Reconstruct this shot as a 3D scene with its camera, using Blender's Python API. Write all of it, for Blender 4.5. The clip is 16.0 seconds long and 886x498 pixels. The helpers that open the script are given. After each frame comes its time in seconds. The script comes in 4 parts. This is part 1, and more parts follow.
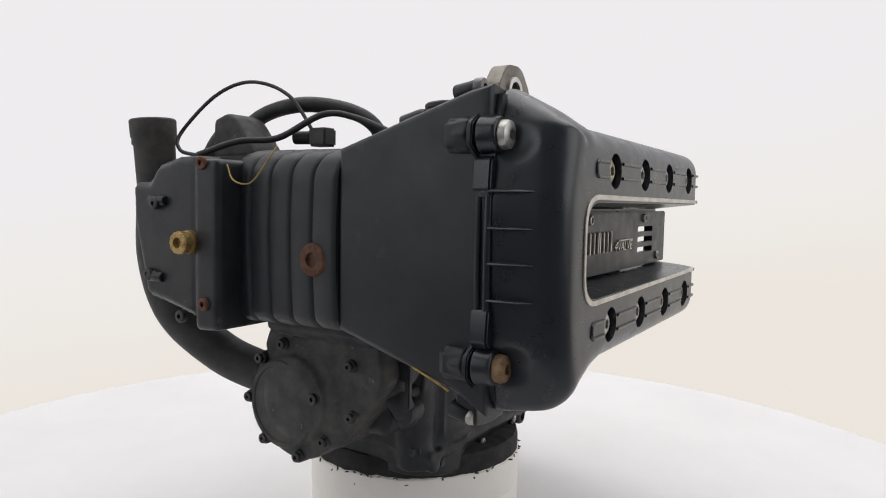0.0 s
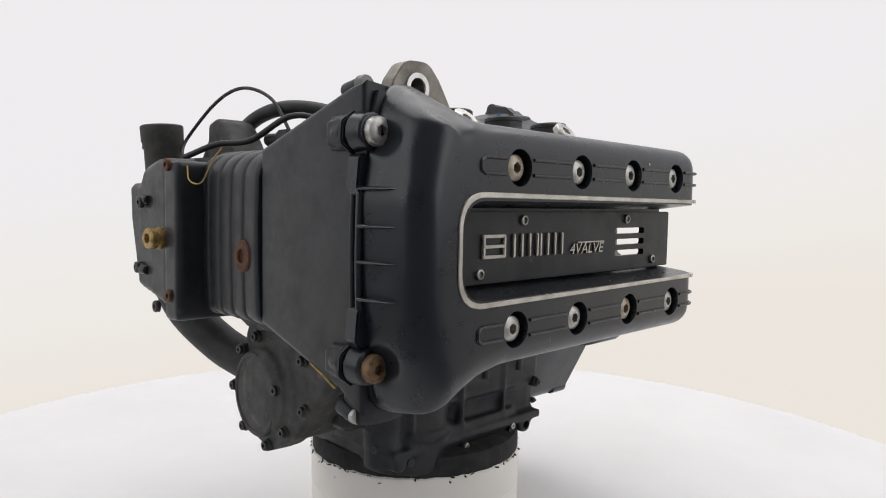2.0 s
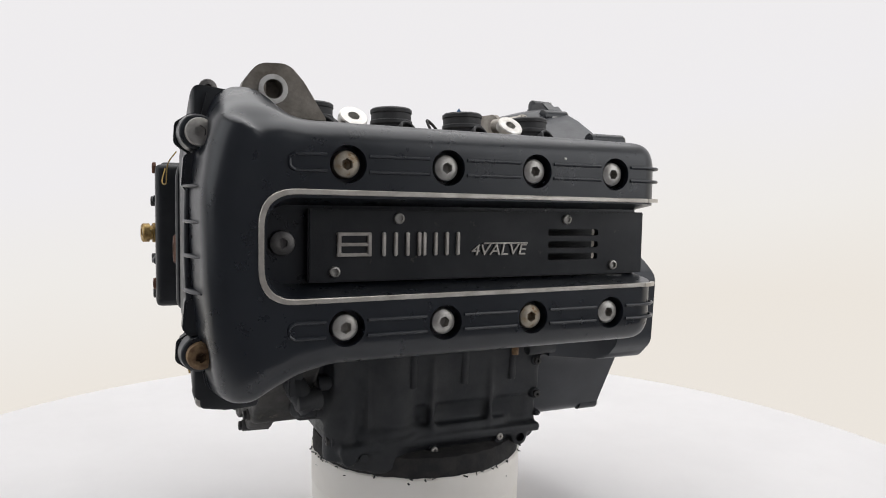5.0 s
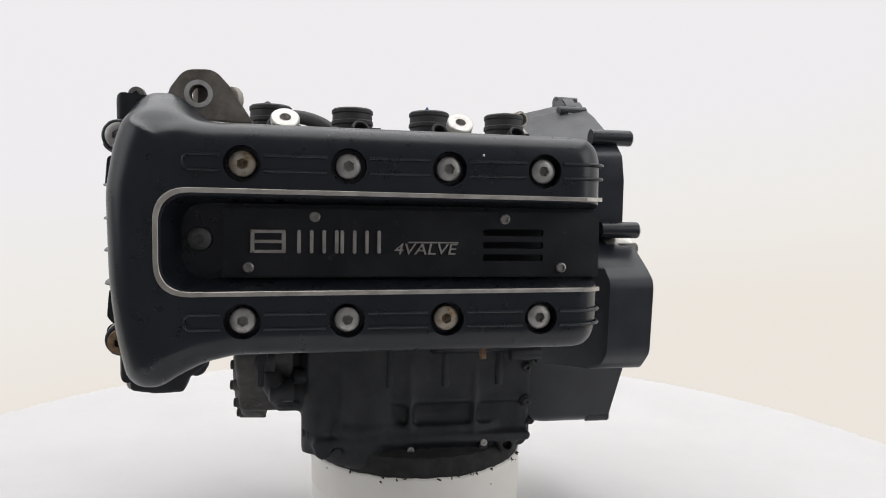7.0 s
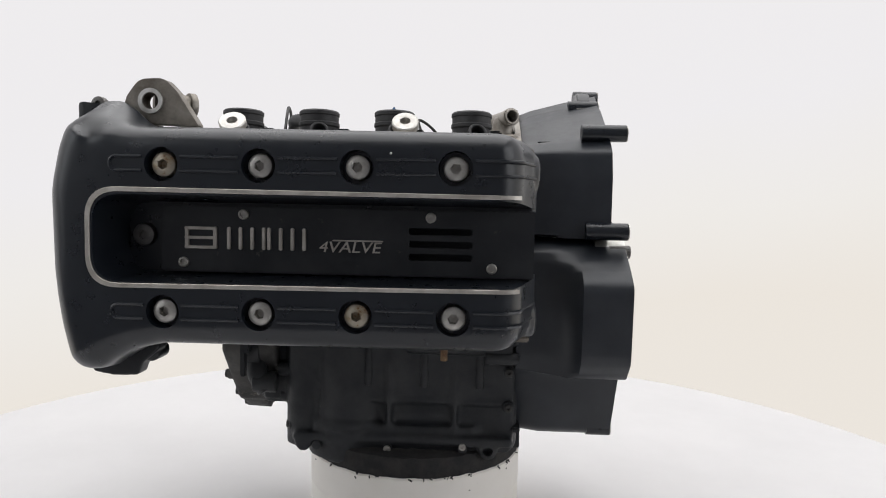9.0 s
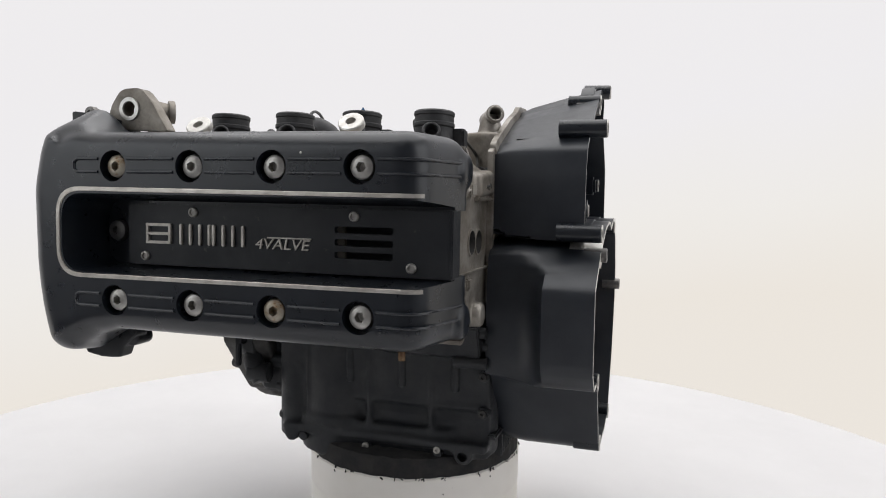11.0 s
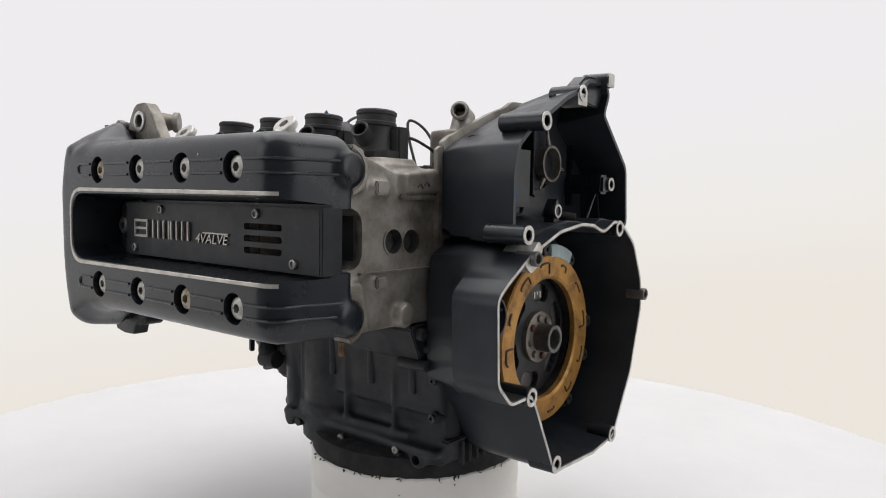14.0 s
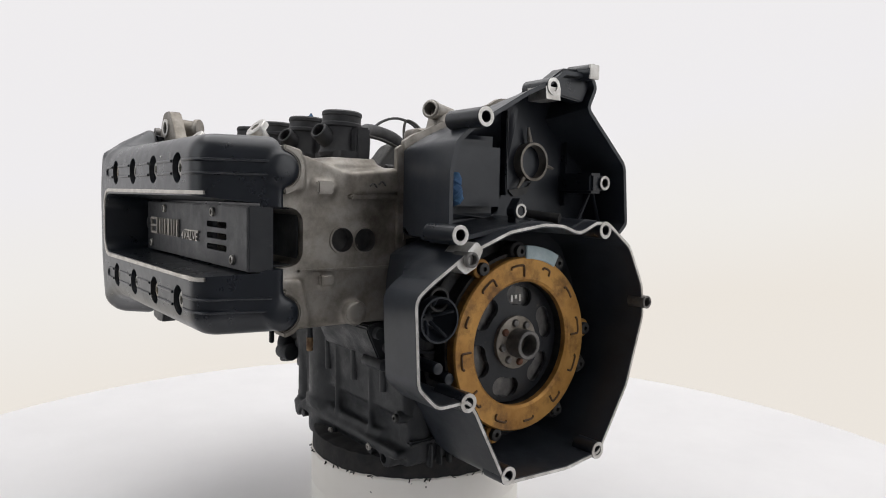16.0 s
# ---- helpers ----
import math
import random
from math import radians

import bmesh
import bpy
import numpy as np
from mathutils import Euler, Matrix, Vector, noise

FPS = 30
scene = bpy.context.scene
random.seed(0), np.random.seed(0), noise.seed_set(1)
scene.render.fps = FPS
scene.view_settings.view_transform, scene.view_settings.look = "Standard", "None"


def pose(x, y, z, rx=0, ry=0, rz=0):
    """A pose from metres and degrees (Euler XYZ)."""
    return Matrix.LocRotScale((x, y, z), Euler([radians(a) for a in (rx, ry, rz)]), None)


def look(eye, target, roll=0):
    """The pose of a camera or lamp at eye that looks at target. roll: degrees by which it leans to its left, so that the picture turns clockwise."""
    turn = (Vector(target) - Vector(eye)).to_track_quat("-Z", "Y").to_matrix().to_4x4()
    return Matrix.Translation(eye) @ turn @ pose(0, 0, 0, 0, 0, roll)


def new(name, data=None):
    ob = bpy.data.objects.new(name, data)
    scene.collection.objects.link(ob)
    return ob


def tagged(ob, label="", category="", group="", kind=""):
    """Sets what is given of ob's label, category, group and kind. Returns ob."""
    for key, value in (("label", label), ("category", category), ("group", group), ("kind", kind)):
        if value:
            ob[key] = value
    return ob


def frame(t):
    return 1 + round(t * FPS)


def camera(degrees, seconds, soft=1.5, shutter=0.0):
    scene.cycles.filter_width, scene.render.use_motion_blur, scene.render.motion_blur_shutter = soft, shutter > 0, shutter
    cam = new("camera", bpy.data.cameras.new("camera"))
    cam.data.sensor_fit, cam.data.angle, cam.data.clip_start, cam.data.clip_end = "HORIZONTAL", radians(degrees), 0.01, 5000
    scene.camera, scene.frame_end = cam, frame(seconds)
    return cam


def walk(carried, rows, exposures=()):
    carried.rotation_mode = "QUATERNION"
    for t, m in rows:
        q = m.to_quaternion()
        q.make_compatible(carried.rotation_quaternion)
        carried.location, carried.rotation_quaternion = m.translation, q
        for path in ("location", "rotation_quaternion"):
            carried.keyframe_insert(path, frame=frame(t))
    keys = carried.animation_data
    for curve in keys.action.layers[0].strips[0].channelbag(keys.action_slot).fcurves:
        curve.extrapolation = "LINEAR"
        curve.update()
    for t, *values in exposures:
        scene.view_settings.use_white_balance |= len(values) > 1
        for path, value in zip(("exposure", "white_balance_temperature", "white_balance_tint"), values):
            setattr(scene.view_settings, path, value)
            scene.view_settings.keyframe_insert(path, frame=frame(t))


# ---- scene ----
LIFT = 0.365          # height of the turning axis frame above the table top
FACE_YAW = 5.142      # degrees by which the cover is turned at 7.5 s


def yaw(t):
    d = t - 7.5
    return FACE_YAW - 6.8912 * d - 0.0186 * d * d


EYE = Vector((0.0, -0.8697, LIFT + 0.0249))
PAN, PITCH, ROLL = radians(2.0037), radians(-4.0964), 1.0618
AHEAD = Vector((math.sin(PAN) * math.cos(PITCH), math.cos(PAN) * math.cos(PITCH), math.sin(PITCH)))
cam = camera(64.836, 16.0, 1.05)
walk(cam, [(0.0, look(EYE, EYE + AHEAD, ROLL)), (16.0, look(EYE, EYE + AHEAD, ROLL))])

# ---- world and light ----
world = bpy.data.worlds.new("studio_air")
scene.world = world
world.use_nodes = True
world.node_tree.nodes["Background"].inputs[0].default_value = (0.98, 0.98, 1.0, 1)
world.node_tree.nodes["Background"].inputs[1].default_value = 0.3


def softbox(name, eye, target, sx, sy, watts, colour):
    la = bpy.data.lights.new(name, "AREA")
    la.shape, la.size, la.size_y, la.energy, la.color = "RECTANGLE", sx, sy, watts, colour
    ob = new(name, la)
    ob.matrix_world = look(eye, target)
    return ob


softbox("softbox_over_table", (0.0, 0.30, 2.35), (0.0, 0.15, LIFT), 2.9, 2.6, 49, (0.98, 0.98, 1.0))
# Unseen side lamps, added to fill the drum and the engine's camera side.
softbox("fill_softbox_left", (-1.75, -1.0, 1.0), (0.0, 0.0, 0.2), 1.3, 1.8, 10.0, (0.95, 0.98, 1.0))
softbox("fill_softbox_right", (1.75, -1.0, 1.0), (0.0, 0.0, 0.2), 1.3, 1.8, 13.5, (0.97, 0.98, 1.0))


# ---- materials ----
def nodes_of(name):
    m = bpy.data.materials.new(name)
    m.use_nodes = True
    return m, m.node_tree, m.node_tree.nodes["Principled BSDF"]


def surface(name, a, b, rough=(0.4, 0.6), metal=0.0, scale=30.0, fine=400.0, bump=0.15, spot=None, spot_at=0.62, coat=0.0, spot_scale=60.0, spot_soft=0.07, spec=0.5):
    """Two-scale procedural surface: a and b mixed by a large noise, a third colour in spots, fine relief."""
    m, tree, bsdf = nodes_of(name)
    n, link = tree.nodes, tree.links.new
    tex = n.new("ShaderNodeTexCoord")

    def noise_node(s, detail=6.0, r=0.6):
        q = n.new("ShaderNodeTexNoise")
        q.inputs["Scale"].default_value, q.inputs["Detail"].default_value, q.inputs["Roughness"].default_value = s, detail, r
        link(tex.outputs["Object"], q.inputs["Vector"])
        return q

    def ramp(src, lo, hi):
        q = n.new("ShaderNodeMapRange")
        q.inputs[1].default_value, q.inputs[2].default_value = lo, hi
        link(src, q.inputs[0])
        return q

    big, small = noise_node(scale), noise_node(fine, 4.0, 0.7)
    mix = n.new("ShaderNodeMix")
    mix.data_type = "RGBA"
    mix.inputs[6].default_value, mix.inputs[7].default_value = (*a, 1), (*b, 1)
    link(ramp(big.outputs[0], 0.38, 0.64).outputs[0], mix.inputs[0])
    out = mix.outputs[2]
    if spot:
        sp = noise_node(spot_scale, 8.0, 0.7)
        m2 = n.new("ShaderNodeMix")
        m2.data_type = "RGBA"
        m2.inputs[7].default_value = (*spot, 1)
        link(out, m2.inputs[6])
        link(ramp(sp.outputs[0], spot_at, spot_at + spot_soft).outputs[0], m2.inputs[0])
        out = m2.outputs[2]
    link(out, bsdf.inputs["Base Color"])
    rr = ramp(noise_node(fine * 0.12, 6.0, 0.65).outputs[0], 0.3, 0.7)
    rr.inputs[3].default_value, rr.inputs[4].default_value = rough
    link(rr.outputs[0], bsdf.inputs["Roughness"])
    bsdf.inputs["Metallic"].default_value = metal
    bsdf.inputs["Specular IOR Level"].default_value = spec
    bsdf.inputs["Coat Weight"].default_value = coat
    if bump:
        bp = n.new("ShaderNodeBump")
        bp.inputs["Strength"].default_value, bp.inputs["Distance"].default_value = bump, 0.001
        link(small.outputs[0], bp.inputs["Height"])
        link(bp.outputs[0], bsdf.inputs["Normal"])
    return m


BLACK = surface("black_satin_paint", (0.0075, 0.0098, 0.0140), (0.0115, 0.0142, 0.0190), (0.25, 0.36), 0.0, 14, 520, 0.02, (0.04, 0.039, 0.038), 0.78)
CASE = surface("black_painted_casting", (0.013, 0.0145, 0.0175), (0.025, 0.0262, 0.029), (0.28, 0.50), 0.0, 22, 420, 0.14, (0.07, 0.064, 0.056), 0.65, spec=0.34)
# Housing black lifted in colour for haze over the bell; pale specks on top.
HOUSING = surface("haze_lifted_housing_paint", (0.0165, 0.0195, 0.0250), (0.028, 0.0315, 0.038), (0.28, 0.44), 0.0, 16, 450, 0.03, (0.07, 0.067, 0.062), 0.72, spec=0.42)
GRIMY = surface("oily_black_casting", (0.0185, 0.0205, 0.0235), (0.033, 0.0340, 0.036), (0.32, 0.7), 0.0, 30, 380, 0.4, (0.05, 0.042, 0.035), 0.67, spec=0.3)
TIMING = surface("dusty_black_timing_paint", (0.0110, 0.0126, 0.0154), (0.019, 0.0210, 0.0242), (0.34, 0.55), 0.0, 11, 450, 0.12, (0.050, 0.048, 0.045), 0.60, 0.0, 26, 0.22, spec=0.38)
DUSTY = surface("dusty_grey_casting", (0.026, 0.026, 0.026), (0.062, 0.059, 0.055), (0.5, 0.8), 0.1, 40, 500, 0.3, (0.16, 0.145, 0.12), 0.62)
ALU = surface("bare_cast_aluminium", (0.37, 0.345, 0.31), (0.25, 0.225, 0.19), (0.34, 0.60), 0.5, 20, 420, 0.22, (0.070, 0.055, 0.040), 0.44, 0.0, 19, 0.30)
WORN = surface("worn_machined_aluminium", (0.66, 0.65, 0.62), (0.42, 0.40, 0.37), (0.3, 0.5), 0.75, 60, 600, 0.2, (0.07, 0.06, 0.05), 0.64, 0.0, 120)
TRIM = surface("polished_trim", (0.60, 0.57, 0.52), (0.42, 0.39, 0.35), (0.3, 0.45), 0.7, 60, 600, 0.1, (0.12, 0.09, 0.06), 0.68, 0.0, 160)
ZINC = surface("zinc_bolt", (0.50, 0.49, 0.46), (0.36, 0.34, 0.31), (0.32, 0.5), 0.75, 90, 900, 0.12, (0.22, 0.16, 0.09), 0.68, 0.0, 140)
STAINED = surface("rust_stained_zinc", (0.44, 0.40, 0.33), (0.30, 0.24, 0.16), (0.4, 0.6), 0.6, 90, 700, 0.15, (0.20, 0.10, 0.035), 0.56, 0.0, 110)
STEEL = surface("dark_steel_bolt", (0.12, 0.118, 0.115), (0.2, 0.19, 0.18), (0.35, 0.55), 0.7, 90, 900, 0.12, (0.1, 0.06, 0.035), 0.66, 0.0, 150)
BLACKBOLT = surface("blackened_bolt", (0.02, 0.02, 0.021), (0.05, 0.048, 0.045), (0.35, 0.6), 0.4, 90, 900, 0.15)
RUSTY = surface("rusty_bolt", (0.26, 0.17, 0.09), (0.12, 0.065, 0.035), (0.5, 0.8), 0.4, 130, 700, 0.4, (0.45, 0.38, 0.26), 0.60, 0.0, 170)
RUST = surface("brown_rust", (0.15, 0.065, 0.035), (0.075, 0.032, 0.02), (0.65, 0.9), 0.2, 160, 800, 0.4)
BRASS = surface("dirty_brass", (0.50, 0.36, 0.15), (0.30, 0.19, 0.07), (0.35, 0.6), 0.8, 160, 700, 0.3, (0.10, 0.05, 0.025), 0.58, 0.0, 180)
RUBBER = surface("black_rubber", (0.018, 0.018, 0.020), (0.032, 0.032, 0.033), (0.5, 0.7), 0.0, 50, 600, 0.12)
OLDRUBBER = surface("dusty_rubber", (0.030, 0.029, 0.028), (0.065, 0.060, 0.054), (0.6, 0.85), 0.0, 60, 500, 0.2)
OCHRE = surface("ochre_clutch_plating", (0.52, 0.28, 0.075), (0.36, 0.175, 0.042), (0.35, 0.6), 0.5, 26, 300, 0.15, (0.15, 0.075, 0.028), 0.47, 0.0, 34, 0.20)
PALEBLUE = surface("pale_blue_plating", (0.44, 0.52, 0.53), (0.34, 0.42, 0.44), (0.4, 0.6), 0.3, 60, 500, 0.1, (0.08, 0.07, 0.06), 0.70)
BLUERAG = surface("blue_cloth", (0.03, 0.08, 0.17), (0.05, 0.13, 0.24), (0.8, 0.95), 0.0, 60, 900, 0.5)
YELLOW = surface("yellow_sealant", (0.42, 0.27, 0.05), (0.22, 0.14, 0.05), (0.5, 0.7), 0.0, 120, 600, 0.2)
# Brown, darker than the clutch ring, for its raised marks.
EMBOSS = surface("dark_ochre_emboss", (0.10, 0.050, 0.020), (0.05, 0.027, 0.014), (0.4, 0.6), 0.4, 60, 300, 0.1)
BROWN = surface("brown_oil_stained_card", (0.22, 0.12, 0.06), (0.06, 0.04, 0.03), (0.5, 0.8), 0.0, 40, 400, 0.3)
WHITE = surface("scuffed_white_plastic", (0.86, 0.84, 0.78), (0.82, 0.79, 0.73), (0.45, 0.65), 0.0, 12, 300, 0.08, (0.30, 0.26, 0.22), 0.735, 0.0, 70)
BAND = surface("greyed_plastic_band", (0.80, 0.77, 0.71), (0.84, 0.81, 0.76), (0.5, 0.7), 0.0, 14, 300, 0.08, (0.06, 0.05, 0.045), 0.715, 0.0, 60)
TABLE = surface("matt_white_table", (0.68, 0.67, 0.67), (0.71, 0.70, 0.70), (0.6, 0.75), 0.0, 5, 250, 0.02)
GREYWALL = surface("grey_studio_paint", (0.20, 0.20, 0.215), (0.23, 0.23, 0.245), (0.8, 0.9), 0.0, 3, 150, 0.05)
FOAM = surface("black_foam", (0.012, 0.012, 0.013), (0.028, 0.026, 0.025), (0.85, 0.95), 0.0, 60, 350, 0.7)


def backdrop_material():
    """Backdrop with its brightness put in as emission: white, creamier towards its foot."""
    m, tree, bsdf = nodes_of("emissive_backdrop")
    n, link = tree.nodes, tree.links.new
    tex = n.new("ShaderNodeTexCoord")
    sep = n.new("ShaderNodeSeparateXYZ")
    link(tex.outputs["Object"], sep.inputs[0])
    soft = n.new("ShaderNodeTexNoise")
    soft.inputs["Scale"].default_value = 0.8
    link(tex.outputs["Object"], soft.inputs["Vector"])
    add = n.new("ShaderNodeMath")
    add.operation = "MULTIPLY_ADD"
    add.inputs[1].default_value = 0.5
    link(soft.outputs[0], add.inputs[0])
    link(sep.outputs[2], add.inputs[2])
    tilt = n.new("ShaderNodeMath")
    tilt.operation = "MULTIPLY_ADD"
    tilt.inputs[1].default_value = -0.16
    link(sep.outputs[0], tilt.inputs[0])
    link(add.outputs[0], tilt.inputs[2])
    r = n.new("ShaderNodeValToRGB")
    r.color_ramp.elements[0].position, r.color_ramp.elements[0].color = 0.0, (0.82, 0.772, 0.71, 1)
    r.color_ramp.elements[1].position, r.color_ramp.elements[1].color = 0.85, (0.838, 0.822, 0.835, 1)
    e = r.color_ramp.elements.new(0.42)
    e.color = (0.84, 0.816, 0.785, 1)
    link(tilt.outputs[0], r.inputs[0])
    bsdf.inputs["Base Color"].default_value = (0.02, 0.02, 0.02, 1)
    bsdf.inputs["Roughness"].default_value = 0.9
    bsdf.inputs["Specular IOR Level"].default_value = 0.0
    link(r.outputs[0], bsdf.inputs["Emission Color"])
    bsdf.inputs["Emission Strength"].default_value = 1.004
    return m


BACKDROP = backdrop_material()


# ---- mesh helpers ----
def join(*bms):
    out = bmesh.new()
    for b in bms:
        me = bpy.data.meshes.new("tmp")
        b.to_mesh(me)
        out.from_mesh(me)
        bpy.data.meshes.remove(me)
        b.free()
    return out


def axis_point(axis, u, v, w):
    """(u, v) in the plane across the axis, w along it. x: (y, z); y: (x, z); z: (x, y)."""
    return Vector((w, u, v)) if axis == "x" else Vector((u, w, v)) if axis == "y" else Vector((u, v, w))


def loft(rings, cap=True):
    bm = bmesh.new()
    rows = [[bm.verts.new(p) for p in ring] for ring in rings]
    for a, b in zip(rows, rows[1:]):
        for i in range(len(a)):
            j = (i + 1) % len(a)
            bm.faces.new((a[i], a[j], b[j], b[i]))
    if cap:
        bm.faces.new(rows[0][::-1])
        bm.faces.new(rows[-1])
    bmesh.ops.recalc_face_normals(bm, faces=bm.faces)
    return bm


def prism(pts, axis, a, b, bev=0.0, seg=2):
    bm = loft([[axis_point(axis, u, v, w) for u, v in pts] for w in (a, b)])
    if bev:
        sharp = [e for e in bm.edges if len(e.link_faces) == 2 and e.calc_face_angle(0) > 0.5]
        bmesh.ops.bevel(bm, geom=sharp, offset=bev, segments=seg, affect="EDGES", clamp_overlap=True)
    return bm


def box(lo, hi, bev=0.0, seg=2):
    return prism([(lo[0], lo[1]), (hi[0], lo[1]), (hi[0], hi[1]), (lo[0], hi[1])], "z", lo[2], hi[2], bev, seg)


def frame_of(d):
    d = Vector(d).normalized()
    a = Vector((0, 0, 1)) if abs(d.z) < 0.9 else Vector((1, 0, 0))
    s = d.cross(a).normalized()
    return d, s, d.cross(s)


def lathe(prof, origin, direction, seg=24):
    """prof: (radius, along) pairs from one end to the other; closed solid."""
    d, s, q = frame_of(direction)
    o = Vector(origin)
    rings = [[o + d * w + (s * math.cos(k * math.tau / seg) + q * math.sin(k * math.tau / seg)) * max(r, 1e-5) for k in range(seg)] for r, w in prof]
    return loft(rings)


def washer(origin, direction, ro, ri, h, seg=28):
    """A flat ring with an open hole."""
    d, s, q = frame_of(direction)
    o = Vector(origin)
    bm = bmesh.new()
    rows = [[bm.verts.new(o + d * w + (s * math.cos(k * math.tau / seg) + q * math.sin(k * math.tau / seg)) * r) for k in range(seg)] for r, w in ((ro, 0), (ro, h), (ri, h), (ri, 0))]
    for a, b in zip(rows, rows[1:] + rows[:1]):
        for i in range(seg):
            j = (i + 1) % seg
            bm.faces.new((a[i], a[j], b[j], b[i]))
    bmesh.ops.recalc_face_normals(bm, faces=bm.faces)
    return bm


def ball(centre, r, seg=24):
    return lathe([(r * math.sin(k / 14 * math.pi), -r * math.cos(k / 14 * math.pi)) for k in range(15)], centre, (0, 0, 1), seg)


def rod(p, q, r, r2=None, seg=20, bev=0.0):
    p, q = Vector(p), Vector(q)
    h, r2 = (q - p).length, r if r2 is None else r2
    prof = [(r, 0), (r2, h)] if not bev else [(r - bev, 0), (r - bev * 0.3, bev * 0.3), (r, bev), (r2, h - bev), (r2 - bev * 0.3, h - bev * 0.3), (r2 - bev, h)]
    return lathe(prof, p, q - p, seg)


def pipe(p, q, ro, ri, seg=24, bev=0.0008):
    """A hollow cylinder with a visible bore, open at q, bored to its full length."""
    p, q = Vector(p), Vector(q)
    h = (q - p).length
    return lathe([(1e-5, 0), (ro, 0), (ro, h - bev), (ro - bev, h), (ri + bev, h), (ri, h - bev), (ri, h * 0.12), (1e-5, h * 0.12)], p, q - p, seg)


def spline(pts, n=8):
    pts = [Vector(p) for p in pts]
    ext = [pts[0] * 2 - pts[1], *pts, pts[-1] * 2 - pts[-2]]
    out = []
    for i in range(1, len(ext) - 2):
        a, b, c, d = ext[i - 1:i + 3]
        for k in range(n):
            t = k / n
            out.append(0.5 * ((2 * b) + (c - a) * t + (2 * a - 5 * b + 4 * c - d) * t * t + (3 * b - a - 3 * c + d) * t ** 3))
    return out + [pts[-1]]


def tube(pts, r, seg=12, n=8):
    path = spline(pts, n)
    rings, side = [], None
    for i, p in enumerate(path):
        d = (path[min(i + 1, len(path) - 1)] - path[max(i - 1, 0)]).normalized()
        side = frame_of(d)[1] if side is None else (side - d * side.dot(d)).normalized()
        up = d.cross(side)
        rr = r if not callable(r) else r(i / (len(path) - 1))
        rings.append([p + (side * math.cos(k * math.tau / seg) + up * math.sin(k * math.tau / seg)) * rr for k in range(seg)])
    return loft(rings)


def fillet(pts, radii, n=6):
    """Round the corners of a closed polygon."""
    out, m = [], len(pts)
    for i in range(m):
        p, a, b = Vector(pts[i]), Vector(pts[i - 1]), Vector(pts[(i + 1) % m])
        r = radii if isinstance(radii, (int, float)) else radii[i]
        u, v = (a - p).normalized(), (b - p).normalized()
        ang = u.angle(v)
        if r <= 0 or ang > math.pi - 0.05:
            out.append(tuple(p))
            continue
        t = min(r / math.tan(ang / 2), (a - p).length * 0.49, (b - p).length * 0.49)
        s, e = p + u * t, p + v * t
        for k in range(n + 1):
            f = k / n
            out.append(tuple(s * (1 - f) ** 2 + p * 2 * f * (1 - f) + e * f * f))
    return out


def resample(loop, n):
    pts = [Vector(p) for p in loop]
    ls = [(pts[(i + 1) % len(pts)] - pts[i]).length for i in range(len(pts))]
    total, out, i, acc = sum(ls), [], 0, 0.0
    for k in range(n):
        s = total * k / n
        while acc + ls[i] < s:
            acc += ls[i]
            i += 1
        out.append(tuple(pts[i].lerp(pts[(i + 1) % len(pts)], (s - acc) / max(ls[i], 1e-9))))
    return out


def inset(loop, d):
    """Move a closed 2D loop inwards; d: number or function of the point."""
    pts = [Vector(p) for p in loop]
    area = sum(a.x * b.y - b.x * a.y for a, b in zip(pts, pts[1:] + pts[:1]))
    sgn = 1 if area > 0 else -1
    out = []
    for i, p in enumerate(pts):
        e1, e2 = (p - pts[i - 1]).normalized(), (pts[(i + 1) % len(pts)] - p).normalized()
        n1, n2 = Vector((-e1.y, e1.x)) * sgn, Vector((-e2.y, e2.x)) * sgn
        nn = n1 + n2
        nn = nn / max(nn.length_squared / 2, 0.6)
        out.append(tuple(p + nn * (d(p) if callable(d) else d)))
    return out


def settle(bm, mods):
    """Run modifiers on a bmesh and give the finished mesh."""
    me = bpy.data.meshes.new("tmp")
    bm.to_mesh(me)
    bm.free()
    ob = new("tmp", me)
    extra = []
    for kind, values in mods:
        md = ob.modifiers.new("m", kind)
        if kind == "REMESH":
            md.mode, md.voxel_size = "VOXEL", values
        elif kind == "SMOOTH":
            md.iterations, md.factor = values, 0.5
        elif kind == "BOOLEAN":
            cm = bpy.data.meshes.new("tmp")
            values.to_mesh(cm)
            values.free()
            co = new("tmp", cm)
            md.operation, md.solver, md.object = "DIFFERENCE", "EXACT", co
            md.use_self = True
            extra.append(co)
    dg = bpy.context.evaluated_depsgraph_get()
    done = bpy.data.meshes.new_from_object(ob.evaluated_get(dg))
    for o in (ob, *extra):
        old = o.data
        bpy.data.objects.remove(o)
        bpy.data.meshes.remove(old)
    return done


def link_mesh(name, me, material, parent, label, sharp):
    me.name = name
    me.materials.clear()
    me.materials.append(material)
    me.shade_smooth()
    me.set_sharp_from_angle(angle=radians(sharp))
    ob = new(name, me)
    ob.parent = parent
    if label:
        ob["label"] = label
    return ob


def part(name, bm, material, parent, label="", sharp=38):
    """Link a bmesh as one mesh under a thing or a part."""
    me = bpy.data.meshes.new(name)
    bm.to_mesh(me)
    bm.free()
    return link_mesh(name, me, material, parent, label, sharp)


def carved(name, bm, cut, material, parent, label="", sharp=38):
    return link_mesh(name, settle(bm, [("BOOLEAN", cut)]), material, parent, label, sharp)


